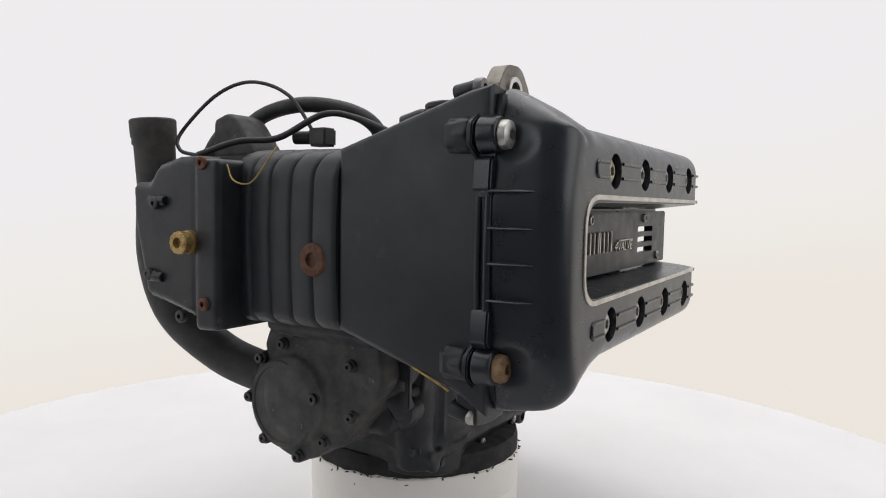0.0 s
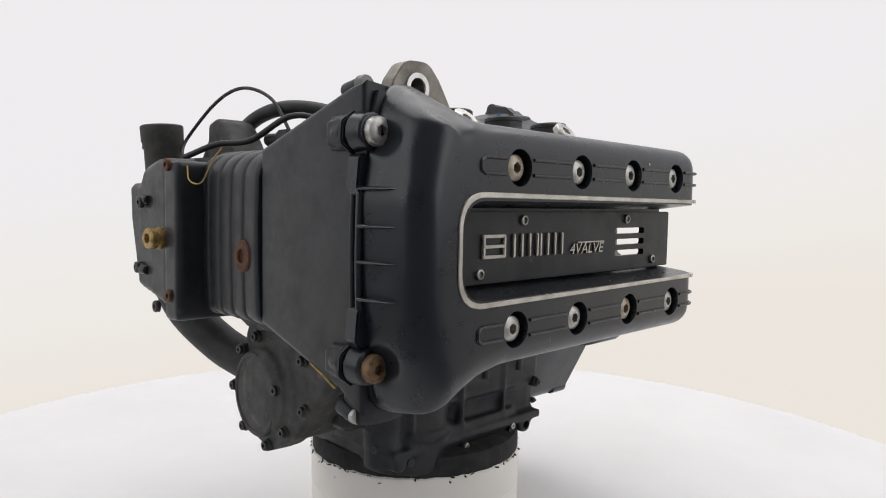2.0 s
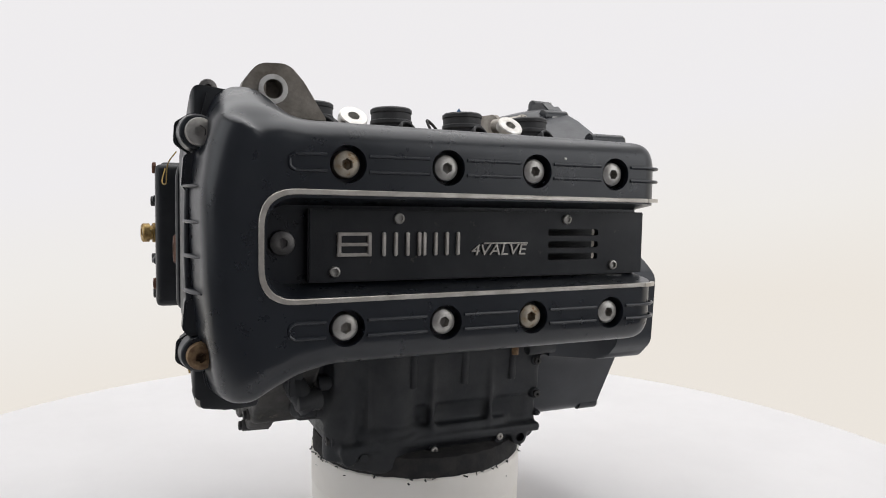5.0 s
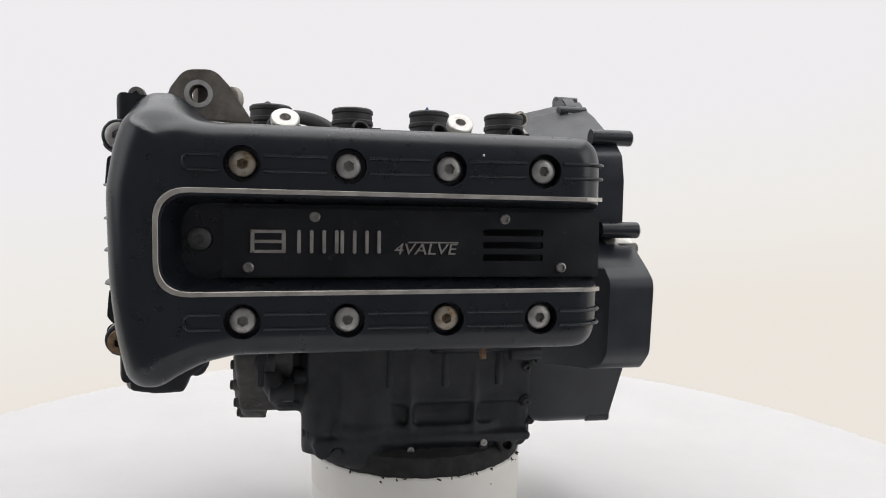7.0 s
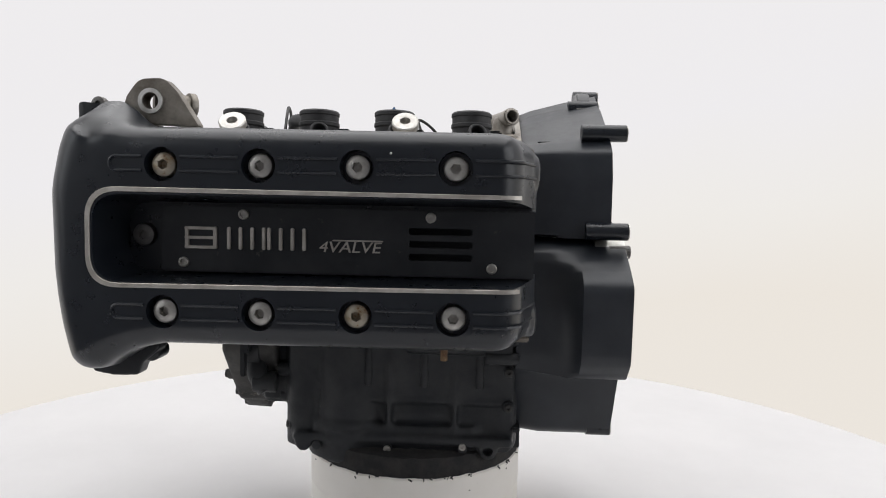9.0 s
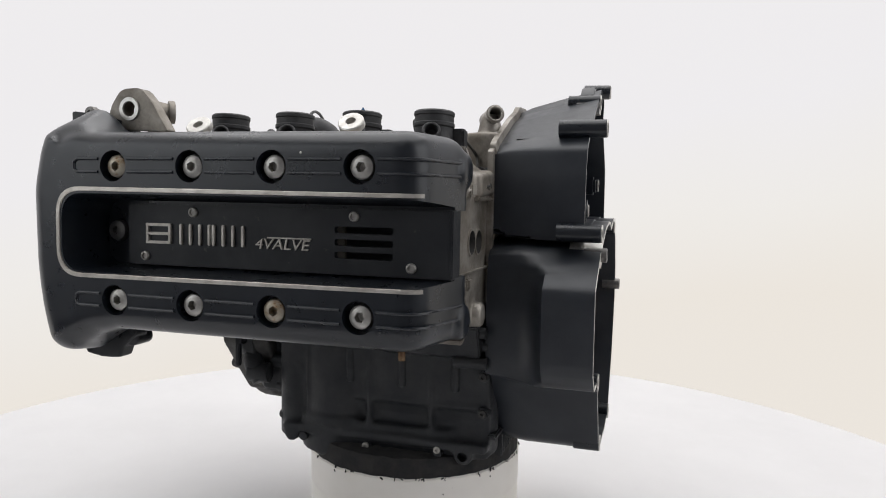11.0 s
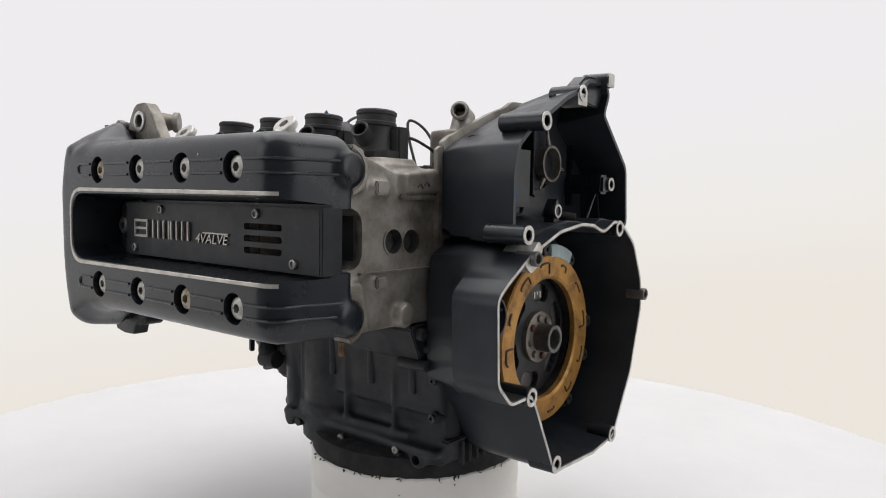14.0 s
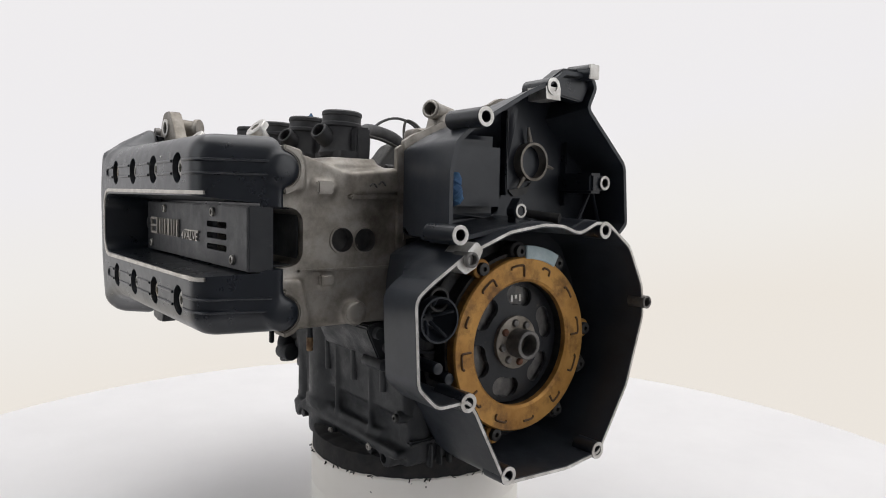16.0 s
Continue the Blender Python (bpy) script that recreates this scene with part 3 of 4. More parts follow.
# -- water pump cover and hoses --
def water_pump():
    yc, zc = 0.004, -0.180
    ring = lathe([(0.062, 0.0), (0.062, 0.024), (0.059, 0.027), (0.047, 0.028), (0.044, 0.032), (0.032, 0.036), (0.005, 0.037)], (-0.184, yc, zc), (-1, 0.04, 0), 40)
    side = prism(fillet([(0.050, -0.130), (0.036, -0.098), (-0.100, -0.096), (-0.108, -0.150), (-0.078, -0.188), (-0.05, -0.222), (-0.015, -0.226)], 0.012, 3), "x", -0.2115, -0.15, 0.004)
    pump = cast("water_pump_cover", join(ring, side), DUSTY, engine, "dusty grey-black round pump cover", 0.0022, 3)
    spots = [(0.050, -0.143), (0.0185, -0.1245), (0.003, -0.1105), (-0.062, -0.1085), (-0.0695, -0.1350), (-0.0715, -0.1845), (-0.0365, -0.2145), (0.066, -0.186), (0.044, -0.2265), (-0.003, -0.2365)]
    for y, z in spots:
        part("bolt_boss", rod((-0.185, y, z), (-0.2155, y, z), 0.0075, 0.0065, 16, 0.001), DUSTY, pump)
    bolts("pump_bolt", [(-0.2150, y, z) for y, z in spots], TO_LEFT, 0.0052, 0.0042, BLACKBOLT, pump)
    part("bolt_boss", rod((-0.200, -0.0285, -0.172), (-0.2195, -0.0285, -0.172), 0.0085, 0.0070, 16, 0.001), DUSTY, pump)
    bolts("pump_bolt", [(-0.2192, -0.0285, -0.172)], TO_LEFT, 0.0055, 0.0042, BLACKBOLT, pump)
    part("raised_disc", lathe([(0.0455, 0), (0.0455, 0.003), (0.0435, 0.0048), (0.0400, 0.0050), (0.0385, 0.0036), (0.004, 0.0046)], (-0.2135, 0.018, -0.186), (-1, 0.04, 0), 48), DUSTY, pump)
    # clutter of fittings between pump and sump
    for p, q, r in (((-0.17, -0.088, -0.150), (-0.192, -0.090, -0.150), 0.021), ((-0.15, -0.100, -0.185), (-0.176, -0.104, -0.186), 0.012)):
        part("fitting", rod(p, q, r, r * 0.86, 22, 0.002), GRIMY, pump)
    part("bracket", join(box((-0.186, -0.118, -0.150), (-0.176, -0.098, -0.128), 0.0015), box((-0.186, -0.118, -0.176), (-0.180, -0.112, -0.128), 0.0012)), CASE, pump)
    # rear and low bracketry seen below the cover
    part("pump_elbow", tube([(-0.17, -0.06, -0.16), (-0.175, -0.095, -0.17), (-0.160, -0.10, -0.195)], 0.012, 14), GRIMY, engine)
    return pump


water_pump()


def hoses():
    part("coolant_hose", tube([(-0.180, 0.045, -0.172), (-0.186, 0.072, -0.168), (-0.206, 0.118, -0.148), (-0.232, 0.160, -0.104), (-0.243, 0.176, -0.045), (-0.243, 0.1765, 0.02)], 0.0222, 24), RUBBER, engine, "thick black rubber coolant hose")
    part("hose_clamp", tube([(-0.1845, 0.066, -0.1695), (-0.1880, 0.0760, -0.1675)], 0.0232, 24), BLACKBOLT, engine)
    part("upright_hose", lathe([(0.0205, 0), (0.0205, 0.02), (0.0212, 0.058), (0.0228, 0.061), (0.0224, 0.066), (0.0236, 0.068), (0.0240, 0.085), (0.0228, 0.0865), (0.0212, 0.083), (0.0200, 0.03), (0.002, 0.028)], (-0.243, 0.1765, 0.018), (-0.03, 0.06, 1), 32), OLDRUBBER, engine, "dusty upright rubber hose stub stuffed with blue cloth")
    part("cloth_plug", lathe([(0.020, 0), (0.016, 0.003), (0.006, 0.0065), (0.001, 0.007)], (-0.246, 0.1815, 0.100), (0, 0, 1), 9), BLUERAG, engine, "blue cloth plug")


hoses()


# -- main castings --
def main_castings():
    # cylinder head and block, bare metal at the flywheel end
    head = join(
        prism(fillet([(-0.2535, 0.076), (-0.205, 0.062), (-0.17, 0.050), (-0.10, 0.056), (-0.10, -0.102), (-0.15, -0.100), (-0.215, -0.100), (-0.2535, -0.096)], 0.006, 2), "x", -0.12, 0.113),
        box((-0.20, -0.185, 0.03), (0.108, -0.120, 0.064), 0.006),
        prism(fillet([(-0.236, 0.073), (-0.215, 0.068), (-0.212, 0.03), (-0.236, 0.028)], 0.005, 2), "x", 0.08, 0.119),
        prism(fillet([(-0.238, -0.05), (-0.215, -0.052), (-0.205, -0.10), (-0.238, -0.095)], 0.006, 2), "x", 0.08, 0.119),
        box((0.1, -0.205, 0.026), (0.121, -0.178, 0.041), 0.004),
        rod((0.1, -0.159, -0.088), (0.124, -0.159, -0.088), 0.0115),
        box((0.1, -0.197, -0.062), (0.119, -0.180, -0.048), 0.003),
        prism([(-0.165, 0.05), (-0.11, 0.056), (-0.105, 0.03), (-0.163, 0.026)], "x", 0.09, 0.121, 0.003),
    )
    cut = join(prism(fillet([(-0.27, -0.041), (-0.212, -0.041), (-0.212, 0.015), (-0.27, 0.015)], [0, 0.018, 0.018, 0], 5), "x", 0.0, 0.3), rod((0.100, -0.1710, -0.0165), (0.14, -0.1710, -0.0165), 0.0125, None, 28), rod((0.100, -0.1455, -0.0173), (0.14, -0.1455, -0.0173), 0.0125, None, 28))
    hd = cast("cylinder_head", head, ALU, engine, "bare stained cast-aluminium cylinder head", 0.0022, 9, cut)
    for y, z in ((-0.1710, -0.0165), (-0.1455, -0.0173)):
        part("core_plug", lathe([(0.0128, 0), (0.0128, 0.0125), (0.0118, 0.0130), (0.0110, 0.003), (0.0003, 0.002)], (0.1010, y, z), (1, 0, 0), 28), DUSTY, hd, "dark pressed steel core plug")
        part("plug_rim", washer((0.1130, y, z), (1, 0, 0), 0.0136, 0.0118, 0.0014), ALU, hd)
    # Dark sheet lining the plug well in place of the shade inside it.
    liner = [(-0.245, -0.0405), (-0.2128, -0.0405), (-0.2128, 0.0145), (-0.245, 0.0145), (-0.245, 0.0130), (-0.2145, 0.0130), (-0.2145, -0.0390), (-0.245, -0.0390)]
    part("well_shade_liner", prism(liner, "x", 0.002, 0.104), GRIMY, hd, "dark liner standing in for shade in the plug well")
    for z in (0.049, -0.082):
        arc_pts = [(-0.2375 + r * math.cos(radians(a)), z + r * math.sin(radians(a))) for r, angs in ((0.0172, range(-84, 85, 12)), (0.0225, range(84, -85, -12))) for a in angs]
        part("camshaft_seat", prism(arc_pts, "x", 0.100, 0.1235, 0.0012), ALU, hd, "bare aluminium rim round the cover lobe")
    # raised pads, ledges and joints on the bare end of the head
    for lo, hi in (((0.108, -0.201, 0.0275), (0.1215, -0.184, 0.0400)), ((0.108, -0.165, 0.0235), (0.1195, -0.104, 0.0285)), ((0.108, -0.197, -0.0600), (0.1190, -0.182, -0.0490)), ((0.108, -0.218, -0.0455), (0.1180, -0.110, -0.0435)), ((0.108, -0.163, 0.0430), (0.1185, -0.104, 0.0455))):
        part("pad", box(lo, hi, 0.0016), ALU, hd)
    part("round_plug", lathe([(0.0125, 0), (0.0125, 0.010), (0.0115, 0.0118), (0.0003, 0.0122)], (0.110, -0.159, -0.088), (1, 0, 0), 24), ALU, hd)
    for y, z in ((-0.135, 0.038), (-0.145, 0.036)):
        part("cast_mark", tube([(0.1212, y, z), (0.1215, y + 0.004, z + 0.003), (0.1215, y + 0.008, z - 0.001)], 0.0008, 6, 3), DUSTY, hd)
    # crankcase
    crank = join(
        prism(fillet([(-0.10, 0.060), (0.09, 0.055), (0.12, 0.0), (0.12, -0.12), (0.10, -0.24), (-0.085, -0.24), (-0.098, -0.20), (-0.108, -0.10)], 0.012, 3), "x", -0.135, 0.118),
        prism(fillet([(-0.128, -0.26), (0.118, -0.262), (0.121, -0.10), (-0.135, -0.10), (-0.132, -0.2)], 0.01, 3), "y", -0.092, 0.09),
        rod((-0.122, -0.082, -0.258), (-0.122, -0.082, -0.11), 0.02, 0.02, 24),
        rod((0.105, -0.075, -0.255), (0.105, -0.075, -0.11), 0.018, 0.018, 24),
        prism(fillet([(-0.10, -0.105), (0.09, -0.1), (0.085, 0.09), (-0.1, 0.09)], 0.03, 4), "z", -0.277, -0.23),
        box((-0.13, -0.108, -0.250), (0.118, -0.09, -0.240), 0.002),
        rod((-0.072, -0.058, -0.272), (-0.072, -0.058, -0.110), 0.050, 0.050, 40),
        rod((-0.072, -0.058, -0.236), (-0.072, -0.058, -0.228), 0.054, 0.054, 40),
        box((-0.232, -0.112, -0.112), (-0.125, 0.03, -0.07), 0.006),
        box((0.02, -0.101, -0.16), (0.11, -0.09, -0.13), 0.004),
        box((-0.05, -0.101, -0.205), (0.11, -0.09, -0.200), 0.002),
        box((-0.025, -0.104, -0.255), (-0.018, -0.09, -0.15), 0.002),
        box((0.05, -0.103, -0.24), (0.055, -0.09, -0.12), 0.002),
        box((-0.10, -0.104, -0.245), (-0.095, -0.09, -0.13), 0.002),
        rod((0.0905, -0.106, -0.2550), (0.0905, -0.08, -0.2550), 0.0105),
        rod((-0.118, -0.108, -0.253), (-0.118, -0.09, -0.253), 0.009),
        box((-0.21, -0.10, -0.085), (-0.12, 0.10, 0.05)),
        box((-0.262, -0.2535, -0.085), (-0.10, -0.09, 0.06), 0.004),
        box((-0.175, -0.085, -0.215), (-0.12, 0.02, -0.08), 0.006),
    )
    cc = cast("crankcase", crank, GRIMY, engine, "oily black crankcase and sump", 0.0028, 3, join(rod((0.0905, -0.096, -0.2550), (0.0905, -0.13, -0.2550), 0.0055, None, 20)))
    bolts("sump_bolt", [(-0.1026, -0.103, -0.2546), (-0.0219, -0.1085, -0.2549), (0.062, -0.106, -0.250)], FRONT, 0.004, 0.003, ZINC, cc)
    for x in (-0.1026, -0.0219, 0.062):
        part("bolt_boss", rod((x, -0.09, -0.2547), (x, -0.1065, -0.2547), 0.0055, 0.005, 14), GRIMY, cc)
    for y, z, r in ((-0.086, -0.135, 0.007), (-0.088, -0.172, 0.0085), (-0.080, -0.205, 0.007), (-0.090, -0.236, 0.0085)):
        part("case_lug", rod((-0.150 if z > -0.23 else -0.136, y, z), (-0.112, y, z), r, r * 1.15, 16, 0.001), GRIMY, cc)
    bolts("lug_bolt", [(-0.1500, -0.086, -0.135), (-0.1500, -0.088, -0.172), (-0.1500, -0.080, -0.205), (-0.1360, -0.090, -0.236)], TO_LEFT, 0.0048, 0.005, BLACKBOLT, cc)
    for x in (-0.045, 0.018, 0.080):
        part("stud", rod((x, -0.100, -0.185), (x, -0.100, -0.135), 0.0045, 0.0055, 12, 0.001), GRIMY, cc)
    for x, z in ((-0.062, -0.118), (-0.008, -0.116), (0.048, -0.117), (0.098, -0.119), (0.112, -0.165), (0.112, -0.205)):
        part("block_boss", rod((x, -0.085, z), (x, -0.104, z), 0.0075, 0.0065, 14, 0.001), GRIMY, cc)
    bolts("block_bolt", [(x, -0.1035, z) for x, z in ((-0.062, -0.118), (-0.008, -0.116), (0.048, -0.117), (0.098, -0.119), (0.112, -0.165), (0.112, -0.205))], FRONT, 0.0046, 0.004, BLACKBOLT, cc)
    for k in range(9):
        part("sump_fin", box((0.119, -0.070 + 0.013 * k, -0.262), (0.127, -0.066 + 0.013 * k, -0.236), 0.001), GRIMY, cc)
    part("side_rail", box((0.116, -0.095, -0.236), (0.126, 0.06, -0.230), 0.002), GRIMY, cc)
    for y, z in ((-0.130, -0.112), (-0.118, -0.128), (-0.098, -0.118), (-0.125, -0.145)):
        part("block_lug", rod((0.085, y, z), (0.121, y, z), 0.0072, 0.0062, 14, 0.001), GRIMY, cc)
    part("side_block", prism(fillet([(-0.145, -0.103), (-0.095, -0.100), (-0.095, -0.150), (-0.128, -0.140)], 0.006, 3), "x", 0.0, 0.114, 0.003), GRIMY, cc)
    part("sensor", rod((0.043, -0.170, -0.1240), (0.043, -0.170, -0.096), 0.0030, None, 12), GRIMY, cc)
    part("sensor_tip", rod((0.043, -0.170, -0.1385), (0.043, -0.170, -0.1240), 0.0036, None, 12, 0.0006), RUSTY, cc, "small rusty sensor tip")


main_castings()


# -- inlet stubs and top fittings --
def inlet_stubs():
    prof = [(0.021, 0.0), (0.0225, 0.004), (0.0205, 0.008), (0.0195, 0.030), (0.0208, 0.0315), (0.0208, 0.0345), (0.0198, 0.0355), (0.0198, 0.0415), (0.0206, 0.0425), (0.0206, 0.0455), (0.019, 0.047), (0.0172, 0.0465), (0.0168, 0.012), (0.001, 0.011)]
    first = None
    for x in (-0.1712, -0.0915, -0.0135, 0.0655):
        if first is None:
            first = part("inlet_stub", lathe(prof, (0, 0, 0), (0, 0.05, 1), 36), RUBBER, engine, "black rubber inlet stub")
            ob = first
        else:
            ob = again(first, "inlet_stub", engine, Matrix())
        ob.matrix_basis = pose(x, -0.148, 0.0655)
        nozzle = part("injector_port", pipe((0.001, -0.010, 0.014), (0.007, -0.029, 0.0265), 0.0092, 0.0066, 20), RUBBER, ob)
        part("base_flange", prism(fillet([(-0.03, -0.016), (0.03, -0.016), (0.03, 0.018), (-0.03, 0.018)], 0.008, 3), "z", -0.006, 0.006, 0.001), RUBBER, ob)
        if x > -0.02 and x < 0.0:
            part("cloth_plug", lathe([(0.0150, 0.030), (0.0140, 0.038), (0.0060, 0.044), (0.0026, 0.0500), (0.0005, 0.0535)], (-0.004, 0.006, 0), (0.05, 0.02, 1), 7), BLUERAG, ob, "blue cloth plug")
        part("clip_post", box((0.016, 0.002, -0.016), (0.031, 0.018, 0.030), 0.002), RUBBER, ob)
    for x, y, z in ((-0.1543, -0.2264, 0.0935), (0.0052, -0.2144, 0.0960)):
        d = Vector((0.05, -0.72, 0.69)).normalized()
        p = Vector((x, y, z))
        part("rail_lug", join(lathe([(0.0125, -0.006), (0.0125, 0.0), (0.0115, 0.001), (0.005, 0.001), (0.0045, -0.004), (0.0003, -0.0045)], p, d, 24), rod(p - d * 0.004, p + Vector((0, 0.02, -0.03)), 0.007)), WORN, engine, "bright worn aluminium lug with a threaded hole")
    # lifting eye
    eye = fillet([(-0.256, 0.090), (-0.247, 0.114), (-0.236, 0.129), (-0.212, 0.130), (-0.200, 0.117), (-0.180, 0.086)], [0.002, 0.01, 0.016, 0.016, 0.012, 0.002], 6)
    le = carved("lifting_eye", join(prism(eye, "y", -0.240, -0.226, 0.0015), rod((-0.2235, -0.230, 0.109), (-0.2010, -0.2080, 0.1090), 0.0135, 0.0085, 24, 0.001), rod((-0.2030, -0.2100, 0.1090), (-0.1985, -0.2055, 0.1090), 0.0118, None, 24, 0.001)), rod((-0.2245, -0.30, 0.109), (-0.2245, -0.226, 0.109), 0.0075, None, 24), ALU, engine, "dusty cast lifting eye")
    part("bush", washer((-0.2245, -0.2395, 0.109), (0, -1, 0), 0.0115, 0.0077, 0.0025), WORN, le)
    part("foot", box((-0.250, -0.238, 0.066), (-0.186, -0.205, 0.084), 0.003), ALU, le)
    # water nipple beside the bell housing
    part("water_nipple", join(pipe((0.0900, -0.0250, 0.1165), (0.1100, -0.0665, 0.1194), 0.0090, 0.0064), washer((0.1070, -0.0600, 0.1189), (0.43, -0.90, 0.06), 0.0100, 0.0080, 0.005)), ALU, engine, "grey metal water nipple")
    cast("nipple_base", cast_base(), ALU, engine, "dusty aluminium outlet casting", 0.002, 14)


def cast_base():
    return join(prism(fillet([(0.078, -0.080), (0.116, -0.088), (0.135, 0.03), (0.085, 0.03)], 0.008, 3), "z", 0.03, 0.098, 0.004), rod((0.100, -0.046, 0.06), (0.099, -0.046, 0.121), 0.024, 0.010, 20, 0.002))


inlet_stubs()


# -- bell housing and clutch --
def bell_housing():
    low = [(-0.112, -0.023), (-0.059, -0.003), (-0.014, 0.0035), (0.012, 0.002), (0.036, -0.006), (0.062, 0.005), (0.082, 0.003), (0.118, -0.022), (0.142, -0.066), (0.1455, -0.100), (0.121, -0.176), (0.078, -0.2445), (0.029, -0.251),
           (-0.052, -0.2475), (-0.0625, -0.240), (-0.098, -0.172), (-0.106, -0.160), (-0.141, -0.161), (-0.163, -0.139), (-0.167, -0.060), (-0.150, -0.047)]
    up = [(-0.119, -0.016), (-0.119, 0.050), (-0.112, 0.078), (-0.092, 0.094), (-0.025, 0.131), (0.010, 0.146), (0.024, 0.156), (0.066, 0.158), (0.075, 0.144), (0.064, 0.122), (0.126, 0.066), (0.132, 0.000), (0.114, -0.016), (0.082, 0.0005), (0.062, 0.0025), (0.036, -0.0085), (0.012, -0.0005), (-0.014, 0.001), (-0.059, -0.0055)]
    low = resample(fillet(low, [0.004, 0.02, 0.02, 0.02, 0.02, 0.01, 0.01, 0.03, 0.04, 0.03, 0.04, 0.012, 0.03, 0.006, 0.006, 0.02, 0.006, 0.016, 0.016, 0.016, 0.006], 5), 180)
    up = resample(fillet(up, [0.004, 0.02, 0.012, 0.010, 0.02, 0.008, 0.01, 0.01, 0.01, 0.006, 0.02, 0.008, 0.004, 0.01, 0.01, 0.02, 0.02, 0.02, 0.02], 5), 200)

    def squeeze(loop, y0):
        return [(max(u, y0 + 0.12 * (u - y0)), v) for u, v in loop]

    def solid(loop, steps):
        return loft([[(x, u, v) for u, v in lp] for x, lp in steps])

    X1, X2 = 0.2315, 0.2150
    outer = join(solid(low, [(0.118, squeeze(inset(low, 0.004), -0.118)), (0.150, squeeze(low, -0.120)), (0.172, squeeze(low, -0.138)), (0.182, low), (X1, low)]))
    def lower_top(loop, x, thick=0.0):
        f = 0.78 + 0.22 * (x - 0.118) / (X2 - 0.118)
        left = -0.104 - 0.016 * min(max((x - 0.118) / (X2 - 0.118), 0), 1)
        return [(max(u, left + thick), 0.06 + (v - 0.06) * f if v > 0.06 else v) for u, v in loop]

    outer_up = solid(up, [(0.118, lower_top(inset(up, 0.006), 0.118)), (0.135, lower_top(inset(up, 0.002), 0.135)), (0.175, lower_top(up, 0.175)), (X2, up)])
    li, ui = inset(low, 0.0042), inset(up, 0.0042)
    cut = solid(li, [(0.134, squeeze(inset(li, 0.004), -0.112)), (0.158, squeeze(li, -0.114)), (0.176, squeeze(li, -0.132)), (0.187, li), (0.26, li)])
    cut_up = solid(ui, [(0.158, lower_top(inset(ui, 0.004), 0.158, 0.005)), (0.175, lower_top(ui, 0.175, 0.005)), (X2, ui), (0.26, ui)])
    cut_up = join(cut_up, box((0.126, -0.1000, 0.006), (0.172, -0.0095, 0.090), 0.012, 4))
    a = carved("bell_housing", outer, cut, HOUSING, engine, "black bell housing, open, with a worn bright rim", 40)
    b = carved("upper_housing", outer_up, cut_up, HOUSING, engine, "black upper compartment of the housing, open", 40)
    # bright machined rim on the lower housing, thin worn edge on the upper one
    def band(loop, x, w0, w1, mat, parent, gap=None):
        o, i = inset(loop, w0), inset(loop, w1)
        bm = bmesh.new()
        rows = [[bm.verts.new((xx, u, v)) for u, v in lp] for xx, lp in ((x - 0.001, o), (x + 0.0004, o), (x + 0.0004, i), (x - 0.001, i))]
        for p, q in zip(rows, rows[1:] + rows[:1]):
            for k in range(len(o)):
                j = (k + 1) % len(o)
                if gap and gap(o[k]):
                    continue
                bm.faces.new((p[k], p[j], q[j], q[k]))
        bmesh.ops.recalc_face_normals(bm, faces=bm.faces)
        part("rim", bm, mat, parent, "worn bright machined rim")
    band(low, X1, 0.0004, 0.0031, WORN, a)
    # bolt ears
    def ear(y, z, x0, x1, r=0.0092, ri=0.0050):
        part("bolt_ear", pipe((x0, y, z), (x1, y, z), r, ri), BLACK, a)
        part("ear_face", washer((x1 - 0.0001, y, z), (1, 0, 0), r * 0.97, ri * 1.08, 0.0008), WORN, a)
    for y, z, x0 in ((-0.093, 0.099, 0.184), (-0.1195, -0.0065, 0.188), (0.0745, -0.0045, 0.205), (-0.1060, -0.1590, 0.190), (-0.0545, -0.2385, 0.205), (0.0740, -0.2400, 0.205)):
        ear(y, z, x0, X1 + 0.0008)
    for y, z, x0, x1, r in ((0.0080, 0.1385, 0.180, 0.2162, 0.0088), (-0.0252, 0.0147, 0.198, 0.2090, 0.0072), (0.0993, 0.0454, 0.186, 0.2085, 0.0080)):
        ear(y, z, x0, x1, r, 0.0046)
    drop = [(-0.0252 + 0.0082 * math.sin(q), 0.0140 - 0.0082 * math.cos(q)) for q in (-1.9, -1.2, -0.6, 0.0, 0.6, 1.2, 1.9)] + [(-0.0252, 0.0275)]
    part("teardrop_lug", join(prism(drop, "x", 0.1960, 0.2082, 0.0006, 1), box((0.196, -0.0305, -0.004), (0.2075, -0.0200, 0.012))), BLACK, b)
    for y in (0.080, 0.122):
        part("brace", rod((0.190, 0.0993, 0.040), (0.184, y, -0.006), 0.0016, 0.0022, 8), BLACK, b)
    part("post", box((0.150, 0.080, 0.034), (0.2065, 0.100, 0.056), 0.003), BLACK, b)
    part("web", prism([(-0.0025, 0.138), (0.0185, 0.138), (0.0185, 0.1255), (-0.001, 0.1255)], "x", 0.19, 0.2158), WORN, b)
    for y, z in ((-0.1085, -0.0285), (0.1440, -0.0850)):
        part("dowel", pipe((0.215, y, z), (0.2375, y, z), 0.0072, 0.0048), STEEL, a, "hollow steel dowel")
    part("dowel_pad", prism(fillet([(-0.124, -0.034), (-0.100, -0.012), (-0.092, -0.020), (-0.100, -0.036), (-0.112, -0.042)], 0.004, 3), "x", 0.20, X1 + 0.0003), WORN, a)
